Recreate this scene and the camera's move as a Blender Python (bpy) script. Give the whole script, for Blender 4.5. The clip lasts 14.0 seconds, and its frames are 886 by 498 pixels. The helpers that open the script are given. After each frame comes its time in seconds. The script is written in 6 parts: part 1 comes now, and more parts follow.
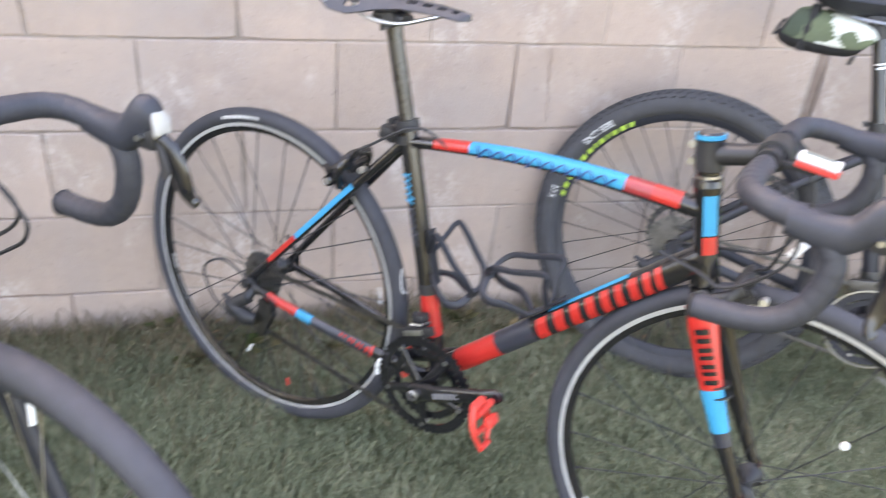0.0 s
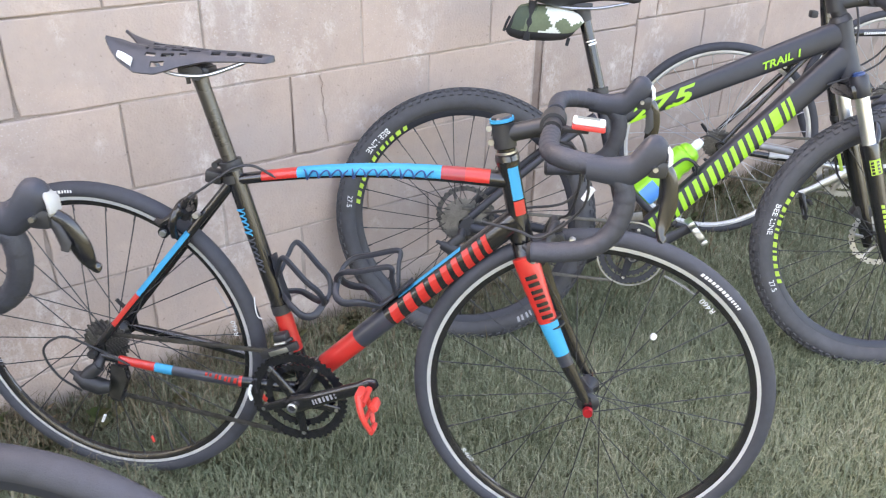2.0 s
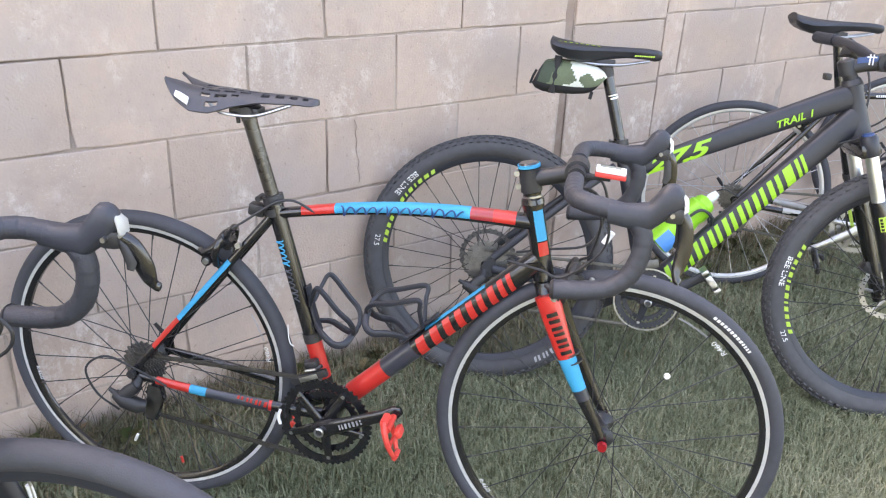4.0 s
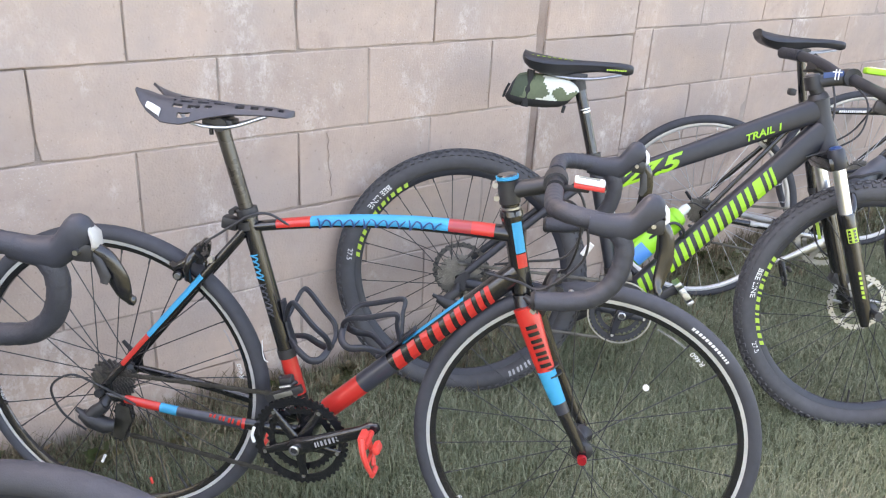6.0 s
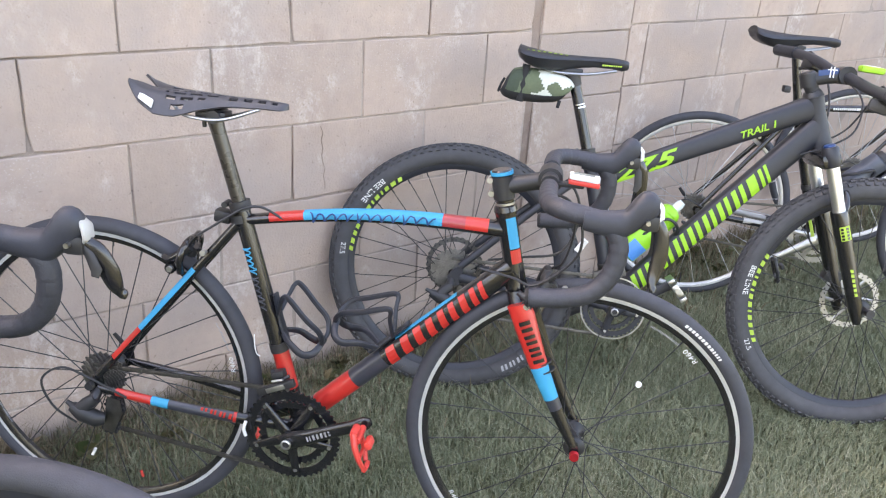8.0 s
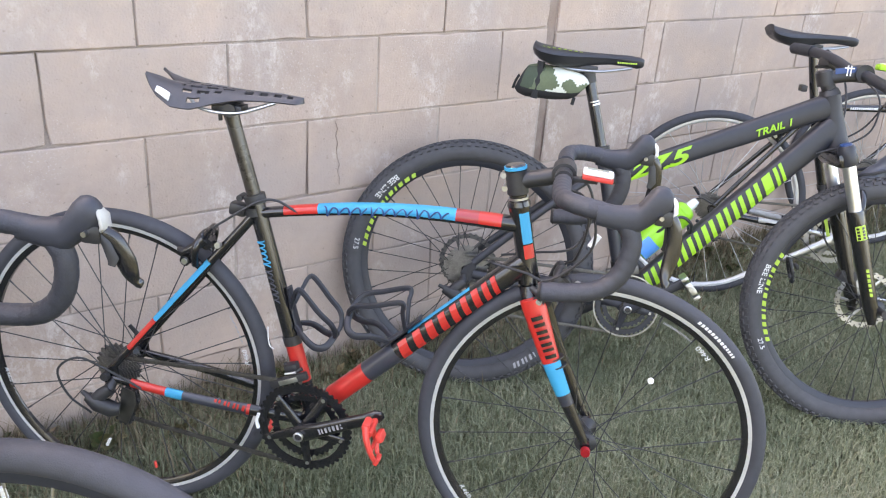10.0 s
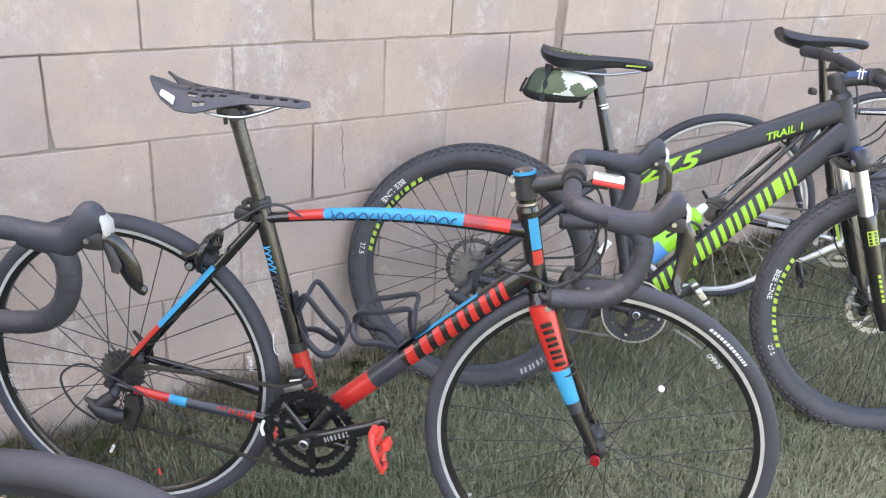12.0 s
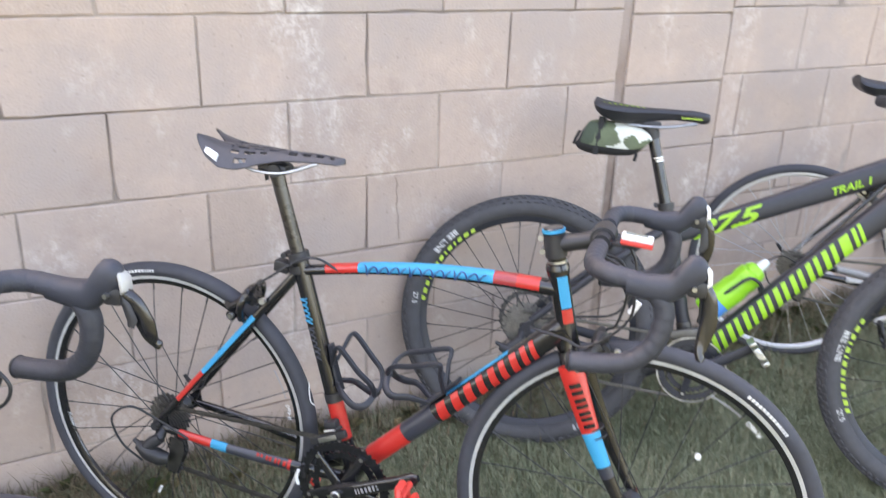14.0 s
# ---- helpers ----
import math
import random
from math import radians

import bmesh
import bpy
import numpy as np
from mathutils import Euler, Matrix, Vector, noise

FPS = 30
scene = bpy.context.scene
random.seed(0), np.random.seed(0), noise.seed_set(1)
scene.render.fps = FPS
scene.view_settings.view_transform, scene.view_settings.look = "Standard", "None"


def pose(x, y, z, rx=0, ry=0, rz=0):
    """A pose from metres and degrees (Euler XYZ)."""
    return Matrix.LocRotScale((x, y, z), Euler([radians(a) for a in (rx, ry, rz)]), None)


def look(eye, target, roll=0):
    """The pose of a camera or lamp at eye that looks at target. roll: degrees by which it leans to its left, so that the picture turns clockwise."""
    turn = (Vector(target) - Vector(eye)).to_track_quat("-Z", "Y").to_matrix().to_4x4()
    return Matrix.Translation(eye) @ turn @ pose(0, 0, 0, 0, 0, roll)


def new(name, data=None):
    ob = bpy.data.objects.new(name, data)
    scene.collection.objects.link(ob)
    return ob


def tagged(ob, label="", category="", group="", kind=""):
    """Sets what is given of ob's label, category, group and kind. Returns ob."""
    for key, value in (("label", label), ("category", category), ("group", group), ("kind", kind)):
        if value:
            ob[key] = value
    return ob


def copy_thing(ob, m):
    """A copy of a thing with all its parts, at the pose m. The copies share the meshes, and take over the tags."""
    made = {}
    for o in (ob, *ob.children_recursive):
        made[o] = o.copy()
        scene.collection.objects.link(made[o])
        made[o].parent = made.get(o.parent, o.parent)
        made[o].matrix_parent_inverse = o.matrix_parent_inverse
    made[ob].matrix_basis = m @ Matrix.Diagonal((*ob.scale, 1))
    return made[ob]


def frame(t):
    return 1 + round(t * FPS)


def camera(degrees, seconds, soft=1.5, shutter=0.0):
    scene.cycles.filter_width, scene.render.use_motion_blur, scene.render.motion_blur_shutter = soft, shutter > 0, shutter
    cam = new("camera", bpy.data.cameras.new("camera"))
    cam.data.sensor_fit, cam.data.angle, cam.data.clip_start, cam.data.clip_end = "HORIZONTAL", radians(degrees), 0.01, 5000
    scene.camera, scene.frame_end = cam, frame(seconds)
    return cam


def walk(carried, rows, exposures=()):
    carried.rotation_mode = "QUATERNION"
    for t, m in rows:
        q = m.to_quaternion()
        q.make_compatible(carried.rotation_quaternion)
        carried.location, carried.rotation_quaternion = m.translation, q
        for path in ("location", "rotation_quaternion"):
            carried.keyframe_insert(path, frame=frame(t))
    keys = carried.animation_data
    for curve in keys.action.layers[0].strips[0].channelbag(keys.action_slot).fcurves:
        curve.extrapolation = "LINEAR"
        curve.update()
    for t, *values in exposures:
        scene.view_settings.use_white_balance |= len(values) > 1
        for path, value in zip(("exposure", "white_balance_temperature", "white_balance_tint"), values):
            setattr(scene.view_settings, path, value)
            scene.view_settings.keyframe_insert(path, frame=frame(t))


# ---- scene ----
cam = camera(56.5, 14.0, soft=1.15, shutter=0.4)
PATH = [
    (0, (-0.19, -1.736, 1.238), (0.258, -0.07, 0.225), 5.4),
    (0.5, (-0.178, -1.791, 1.266), (0.565, -0.164, 0.372), 5.4),
    (1, (-0.23, -1.891, 1.278), (0.603, -0.297, 0.403), 1.6),
    (1.5, (-0.314, -1.897, 1.297), (0.658, -0.376, 0.435), 3.7),
    (2, (-0.408, -1.827, 1.283), (0.604, -0.378, 0.347), 1.0),
    (2.5, (-0.434, -1.845, 1.295), (0.589, -0.353, 0.441), 2.3),
    (3, (-0.439, -1.866, 1.299), (0.569, -0.365, 0.446), 2.1),
    (3.2, (-0.447, -1.89, 1.31), (0.562, -0.388, 0.459), 2.2),
    (5.3, (-0.499, -1.873, 1.293), (0.539, -0.365, 0.488), 3.7),
    (5.5, (-0.497, -1.873, 1.292), (0.565, -0.386, 0.48), 3.7),
    (6, (-0.492, -1.862, 1.291), (0.598, -0.385, 0.496), 3.3),
    (6.5, (-0.484, -1.859, 1.301), (0.595, -0.366, 0.521), 3.0),
    (7, (-0.483, -1.856, 1.302), (0.61, -0.376, 0.518), 3.5),
    (7.5, (-0.488, -1.854, 1.297), (0.609, -0.389, 0.491), 4.1),
    (8, (-0.49, -1.856, 1.292), (0.611, -0.395, 0.483), 4.0),
    (8.2, (-0.489, -1.849, 1.287), (0.604, -0.386, 0.472), 3.7),
    (10.3, (-0.494, -1.864, 1.284), (0.579, -0.383, 0.475), 4.1),
    (10.5, (-0.494, -1.86, 1.282), (0.594, -0.384, 0.484), 4.4),
    (11, (-0.498, -1.85, 1.281), (0.565, -0.355, 0.485), 4.5),
    (11.5, (-0.491, -1.844, 1.28), (0.573, -0.351, 0.48), 4.3),
    (12, (-0.487, -1.843, 1.281), (0.58, -0.355, 0.475), 4.0),
    (12.5, (-0.482, -1.843, 1.282), (0.596, -0.362, 0.481), 3.7),
    (13, (-0.482, -1.844, 1.285), (0.6, -0.362, 0.49), 3.7),
    (13.5, (-0.464, -1.851, 1.287), (0.58, -0.347, 0.482), 3.2),
    (14, (-0.381, -1.897, 1.315), (0.499, -0.255, 0.587), 2.2),
]
EXPOSURES = [(0.0, 3.29, 8500, 20), (1.0, 3.16, 8500, 20), (2.0, 3.20, 8400, 19), (5.5, 3.06, 8400, 19), (14.0, 3.06, 8400, 19)]
walk(cam, [(t, look(eye, target, roll)) for t, eye, target, roll in PATH], EXPOSURES)

# ---- light: open shade, the sun stands behind the block wall ----
SUN_AZ, SUN_EL = radians(-32), radians(45)   # azimuth from +y, minus is towards -x
world = bpy.data.worlds.new("sky")
scene.world = world
world.use_nodes = True
wn = world.node_tree
sky = wn.nodes.new("ShaderNodeTexSky")
sky.sky_type = 'NISHITA'
sky.sun_disc = False
sky.sun_elevation, sky.sun_rotation = SUN_EL, SUN_AZ
sky.dust_density = 2.5
wn.links.new(sky.outputs[0], wn.nodes["Background"].inputs[0])
wn.nodes["Background"].inputs[1].default_value = 0.15
sun = new("sun", bpy.data.lights.new("sun", 'SUN'))
sun.data.energy, sun.data.angle, sun.data.color = 3.5, radians(0.5), (1.0, 0.93, 0.82)
sun_dir = Vector((math.sin(SUN_AZ) * math.cos(SUN_EL), math.cos(SUN_AZ) * math.cos(SUN_EL), math.sin(SUN_EL)))
sun.matrix_world = look(sun_dir * 30, (0, 0, 0))


# ---- materials ----
def material(name, color, rough=0.5, metal=0.0, vary=0.12, scale=20.0, fine=0.0, bump=0.0, bump_scale=200.0, coat=0.0, per_object=0.0, rough_vary=0.12, spec=0.5):
    """A principled surface with tone variation at two scales, uneven gloss and fine relief."""
    m = bpy.data.materials.new(name)
    m.use_nodes = True
    nt = m.node_tree
    b = nt.nodes["Principled BSDF"]
    b.inputs["Metallic"].default_value = metal
    b.inputs["Coat Weight"].default_value = coat
    b.inputs["Coat Roughness"].default_value = 0.12
    b.inputs["Specular IOR Level"].default_value = spec
    co = nt.nodes.new("ShaderNodeTexCoord")
    n1 = nt.nodes.new("ShaderNodeTexNoise")
    n1.inputs["Scale"].default_value, n1.inputs["Detail"].default_value = scale, 6
    n2 = nt.nodes.new("ShaderNodeTexNoise")
    n2.inputs["Scale"].default_value, n2.inputs["Detail"].default_value = scale * 9, 3
    for n in (n1, n2):
        nt.links.new(co.outputs["Object"], n.inputs["Vector"])
    add = nt.nodes.new("ShaderNodeMath")
    add.operation = 'MULTIPLY_ADD'
    nt.links.new(n2.outputs[0], add.inputs[0])
    add.inputs[1].default_value = 0.5
    nt.links.new(n1.outputs[0], add.inputs[2])
    rng = nt.nodes.new("ShaderNodeMapRange")
    nt.links.new(add.outputs[0], rng.inputs[0])
    rng.inputs[1].default_value, rng.inputs[2].default_value = 0.4, 1.1
    rng.inputs[3].default_value, rng.inputs[4].default_value = 1 - vary, 1 + vary
    hsv = nt.nodes.new("ShaderNodeHueSaturation")
    hsv.inputs["Color"].default_value = (*color, 1)
    tone = rng.outputs[0]
    if per_object:
        oi = nt.nodes.new("ShaderNodeObjectInfo")
        mr = nt.nodes.new("ShaderNodeMapRange")
        nt.links.new(oi.outputs["Random"], mr.inputs[0])
        mr.inputs[3].default_value, mr.inputs[4].default_value = 1 - per_object, 1 + per_object
        mu = nt.nodes.new("ShaderNodeMath")
        mu.operation = 'MULTIPLY'
        nt.links.new(tone, mu.inputs[0])
        nt.links.new(mr.outputs[0], mu.inputs[1])
        tone = mu.outputs[0]
    nt.links.new(tone, hsv.inputs["Value"])
    nt.links.new(hsv.outputs[0], b.inputs["Base Color"])
    rr = nt.nodes.new("ShaderNodeMapRange")
    nt.links.new(n1.outputs[0], rr.inputs[0])
    rr.inputs[3].default_value, rr.inputs[4].default_value = max(0.02, rough - rough_vary), min(1, rough + rough_vary)
    nt.links.new(rr.outputs[0], b.inputs["Roughness"])
    if bump:
        bp = nt.nodes.new("ShaderNodeBump")
        n3 = nt.nodes.new("ShaderNodeTexNoise")
        n3.inputs["Scale"].default_value, n3.inputs["Detail"].default_value = bump_scale, 4
        nt.links.new(co.outputs["Object"], n3.inputs["Vector"])
        bp.inputs["Strength"].default_value, bp.inputs["Distance"].default_value = bump, 0.002
        nt.links.new(n3.outputs[0], bp.inputs["Height"])
        nt.links.new(bp.outputs[0], b.inputs["Normal"])
    return m


def block_material(name, base, pale, per_object, shade=(0.40, 0.33, 0.30)):
    """Weathered concrete block: sandy grain, mottled pink and grey, the shade of pits painted as dark specks, and
    chalky salt bloom.
    """
    m = material(name, base, 0.9, 0, 0.11, 5.0, bump=0.85, bump_scale=170, per_object=per_object, rough_vary=0.05, spec=0.2)
    nt = m.node_tree
    b = nt.nodes["Principled BSDF"]
    geo = nt.nodes.new("ShaderNodeNewGeometry")
    hsv = b.inputs["Base Color"].links[0].from_node
    streak = nt.nodes.new("ShaderNodeMapping")
    streak.inputs["Location"].default_value = (3.7, 0.0, 1.9)
    streak.inputs["Scale"].default_value = (1.0, 1.0, 0.7)
    nt.links.new(geo.outputs["Position"], streak.inputs["Vector"])

    def noise_node(scale, detail=5, rough=0.6, tall=False):
        n = nt.nodes.new("ShaderNodeTexNoise")
        n.inputs["Scale"].default_value, n.inputs["Detail"].default_value, n.inputs["Roughness"].default_value = scale, detail, rough
        nt.links.new(streak.outputs[0] if tall else geo.outputs["Position"], n.inputs["Vector"])
        return n

    def ramp(src, lo, hi):
        r = nt.nodes.new("ShaderNodeMapRange")
        r.inputs[1].default_value, r.inputs[2].default_value = lo, hi
        nt.links.new(src, r.inputs[0])
        return r.outputs[0]

    def mix(a, c, fac):
        x = nt.nodes.new("ShaderNodeMix")
        x.data_type = 'RGBA'
        nt.links.new(a, x.inputs[6])
        x.inputs[7].default_value = (*c, 1)
        nt.links.new(fac, x.inputs[0])
        return x.outputs[2]

    def times(a, k):
        x = nt.nodes.new("ShaderNodeMath")
        x.operation = 'MULTIPLY'
        nt.links.new(a, x.inputs[0])
        if isinstance(k, float):
            x.inputs[1].default_value = k
        else:
            nt.links.new(k, x.inputs[1])
        return x.outputs[0]

    col = mix(hsv.outputs[0], shade, times(ramp(noise_node(2.3).outputs[0], 0.42, 0.62), 0.85))
    bloom = times(ramp(noise_node(4.2, 3, tall=True).outputs[0], 0.54, 0.70), ramp(noise_node(34, 6, 0.78, tall=True).outputs[0], 0.46, 0.64))
    col = mix(col, pale, times(bloom, 0.7))
    stain = times(ramp(noise_node(1.4, 4).outputs[0], 0.5, 0.66), ramp(noise_node(11, 5, 0.7).outputs[0], 0.42, 0.62))
    col = mix(col, (base[0] * 0.74, base[1] * 0.72, base[2] * 0.74), times(stain, 0.8))
    # dark specks: the shade inside small pits, put into the colour without relief
    col = mix(col, (base[0] * 0.55, base[1] * 0.55, base[2] * 0.56), times(ramp(noise_node(85, 2).outputs[0], 0.65, 0.74), 0.55))
    col = mix(col, pale, times(times(ramp(noise_node(210, 3, 0.6).outputs[0], 0.58, 0.70), ramp(noise_node(3.1, 4).outputs[0], 0.48, 0.64)), 0.28))
    nt.links.new(col, b.inputs["Base Color"])
    return m


def blade_material(name, stops):
    m = bpy.data.materials.new(name)
    m.use_nodes = True
    nt = m.node_tree
    b = nt.nodes["Principled BSDF"]
    geo = nt.nodes.new("ShaderNodeNewGeometry")
    ramp = nt.nodes.new("ShaderNodeValToRGB")
    n = nt.nodes.new("ShaderNodeTexNoise")
    n.inputs["Scale"].default_value = 3.0
    nt.links.new(geo.outputs["Position"], n.inputs["Vector"])
    add = nt.nodes.new("ShaderNodeMath")
    add.operation = 'MULTIPLY_ADD'
    nt.links.new(n.outputs[0], add.inputs[0])
    add.inputs[1].default_value = 0.9
    sub = nt.nodes.new("ShaderNodeMath")
    sub.operation = 'MULTIPLY_ADD'
    nt.links.new(geo.outputs["Random Per Island"], sub.inputs[0])
    sub.inputs[1].default_value, sub.inputs[2].default_value = 0.7, -0.3
    nt.links.new(sub.outputs[0], add.inputs[2])
    nt.links.new(add.outputs[0], ramp.inputs[0])
    els = ramp.color_ramp.elements
    while len(els) < len(stops):
        els.new(0.5)
    for e, (p, c) in zip(els, stops):
        e.position, e.color = p, (*c, 1)
    nt.links.new(ramp.outputs[0], b.inputs["Base Color"])
    b.inputs["Roughness"].default_value = 0.55
    b.inputs["Specular IOR Level"].default_value = 0.3
    return m


BLOCK = block_material("concrete_block", (0.47, 0.36, 0.30), (0.78, 0.73, 0.69), 0.075)
MORTAR = block_material("mortar", (0.44, 0.36, 0.31), (0.66, 0.60, 0.55), 0.0, (0.20, 0.165, 0.15))
STRIP = block_material("joint_filler", (0.30, 0.22, 0.18), (0.42, 0.34, 0.3), 0.0)
SOIL = material("lawn_soil", (0.105, 0.112, 0.060), 0.95, 0, 0.4, 3.0, bump=0.8, bump_scale=60, spec=0.1)
GRASS = blade_material("lawn_grass", [(0.0, (0.112, 0.136, 0.078)), (0.45, (0.195, 0.218, 0.130)), (0.75, (0.280, 0.288, 0.18)), (1.0, (0.42, 0.39, 0.27))])
DRY = blade_material("dry_grass", [(0.0, (0.08, 0.07, 0.04)), (0.4, (0.14, 0.11, 0.065)), (0.7, (0.21, 0.16, 0.095)), (1.0, (0.33, 0.265, 0.18))])
PALE_STRAW = blade_material("pale_straw", [(0.0, (0.19, 0.215, 0.125)), (0.4, (0.26, 0.275, 0.165)), (0.7, (0.35, 0.345, 0.22)), (1.0, (0.46, 0.42, 0.29))])
# the lawn's colours at about half, so the sunlit part bounces less light
DIM_OUTER_GRASS = blade_material("dim_outer_grass", [(0.0, (0.062, 0.076, 0.042)), (0.45, (0.105, 0.118, 0.070)), (0.75, (0.155, 0.158, 0.100)), (1.0, (0.23, 0.21, 0.15))])
WEED = blade_material("weed_leaf", [(0.0, (0.03, 0.05, 0.018)), (0.6, (0.07, 0.085, 0.03)), (1.0, (0.16, 0.12, 0.06))])

RUBBER = material("tyre_rubber", (0.042, 0.044, 0.053), 0.68, 0, 0.3, 8, bump=0.25, bump_scale=500, rough_vary=0.15)
DUSTY_RUBBER = material("dusty_tyre_rubber", (0.060, 0.060, 0.064), 0.78, 0, 0.35, 6, bump=0.3, bump_scale=400, rough_vary=0.12)
BLACK_GLOSS = material("gloss_black_paint", (0.012, 0.012, 0.014), 0.22, 0, 0.2, 8, coat=0.6, rough_vary=0.08)
BLACK_MATT = material("matt_black_paint", (0.023, 0.025, 0.033), 0.44, 0, 0.2, 8, rough_vary=0.1)
GREY_PAINT = material("slate_grey_paint", (0.035, 0.038, 0.05), 0.35, 0, 0.15, 8, coat=0.3)
RED_PAINT = material("red_paint", (0.54, 0.026, 0.020), 0.38, 0, 0.08, 10, coat=0.4)
DARK_RED = material("dark_red_paint", (0.33, 0.03, 0.035), 0.35, 0, 0.1, 10, coat=0.4)
CYAN_PAINT = material("bright_blue_paint", (0.0, 0.29, 0.50), 0.6, 0, 0.08, 10)
NAVY = material("navy_script_paint", (0.015, 0.05, 0.16), 0.35, 0, 0.1, 10)
LIME = material("lime_green_paint", (0.27, 0.55, 0.03), 0.4, 0, 0.1, 10)
LIME_RIM = material("lime_rim_print", (0.36, 0.53, 0.06), 0.5, 0, 0.12, 30)
WHITE_PRINT = material("white_print", (0.72, 0.72, 0.70), 0.5, 0, 0.1, 40)
GREY_PRINT = material("grey_print", (0.32, 0.32, 0.33), 0.5, 0, 0.2, 40)
SILVER = material("brushed_aluminium", (0.84, 0.84, 0.83), 0.36, 1.0, 0.08, 30, rough_vary=0.1)
TRACK = material("machined_brake_track", (0.66, 0.66, 0.65), 0.34, 0.5, 0.10, 30, rough_vary=0.12)
STEEL = material("steel", (0.5, 0.5, 0.5), 0.35, 1.0, 0.15, 60)
DARK_STEEL = material("dark_oiled_steel", (0.15, 0.145, 0.14), 0.45, 1.0, 0.3, 60)
SPROCKET = material("worn_sprocket_steel", (0.25, 0.24, 0.23), 0.42, 1.0, 0.35, 60)
DULL_SILVER = material("dull_silver_paint", (0.42, 0.41, 0.39), 0.45, 0.3, 0.12, 15)
CARBON = material("carbon_post", (0.045, 0.04, 0.034), 0.28, 0.3, 0.25, 30, coat=0.4, rough_vary=0.08)
PLASTIC = material("black_plastic", (0.026, 0.026, 0.028), 0.42, 0, 0.2, 20, bump=0.1)
HOOD = material("hood_rubber", (0.030, 0.033, 0.044), 0.5, 0, 0.2, 20, bump=0.2, bump_scale=700)
TAPE = material("bar_tape", (0.036, 0.038, 0.048), 0.55, 0, 0.25, 25, bump=0.35, bump_scale=350)
WEB_PLASTIC = material("grey_moulded_plastic", (0.055, 0.053, 0.06), 0.38, 0, 0.2, 15, rough_vary=0.08)
VINYL = material("saddle_vinyl", (0.022, 0.023, 0.028), 0.45, 0, 0.2, 15, bump=0.15, bump_scale=500)
RED_PLASTIC = material("red_pedal_plastic", (0.72, 0.06, 0.045), 0.42, 0, 0.12, 25, coat=0.1)
RED_ANOD = material("red_anodised", (0.6, 0.03, 0.04), 0.28, 0.7, 0.1, 25)
WHITE_PLASTIC = material("white_plastic", (0.8, 0.8, 0.78), 0.3, 0, 0.06, 25)
LCD = material("lcd_grey", (0.22, 0.25, 0.22), 0.2, 0, 0.1, 40)
CAMO_GREEN = material("camouflage_green_cloth", (0.11, 0.135, 0.08), 0.85, 0, 0.25, 18, bump=0.4, bump_scale=900)
CAMO_DARK = material("camouflage_dark_cloth", (0.055, 0.075, 0.05), 0.85, 0, 0.2, 18, bump=0.4, bump_scale=900)
CAMO_PALE = material("camouflage_pale_cloth", (0.60, 0.62, 0.55), 0.8, 0, 0.08, 18, bump=0.4, bump_scale=900)
WEBBING = material("black_webbing", (0.018, 0.018, 0.02), 0.8, 0, 0.2, 30, bump=0.4, bump_scale=900)
BOTTLE_GREEN = material("green_bottle_plastic", (0.22, 0.56, 0.03), 0.32, 0, 0.08, 15)
BOTTLE_BLUE = material("blue_bottle_print", (0.05, 0.25, 0.62), 0.4, 0, 0.1, 15)
CLEAR_CAP = material("pale_bottle_cap", (0.62, 0.68, 0.66), 0.25, 0, 0.06, 15)
SMOKE = material("smoke_grey_plastic", (0.07, 0.08, 0.10), 0.35, 0, 0.12, 15)
STRAW = material("dry_leaf", (0.3, 0.2, 0.11), 0.8, 0, 0.3, 20)


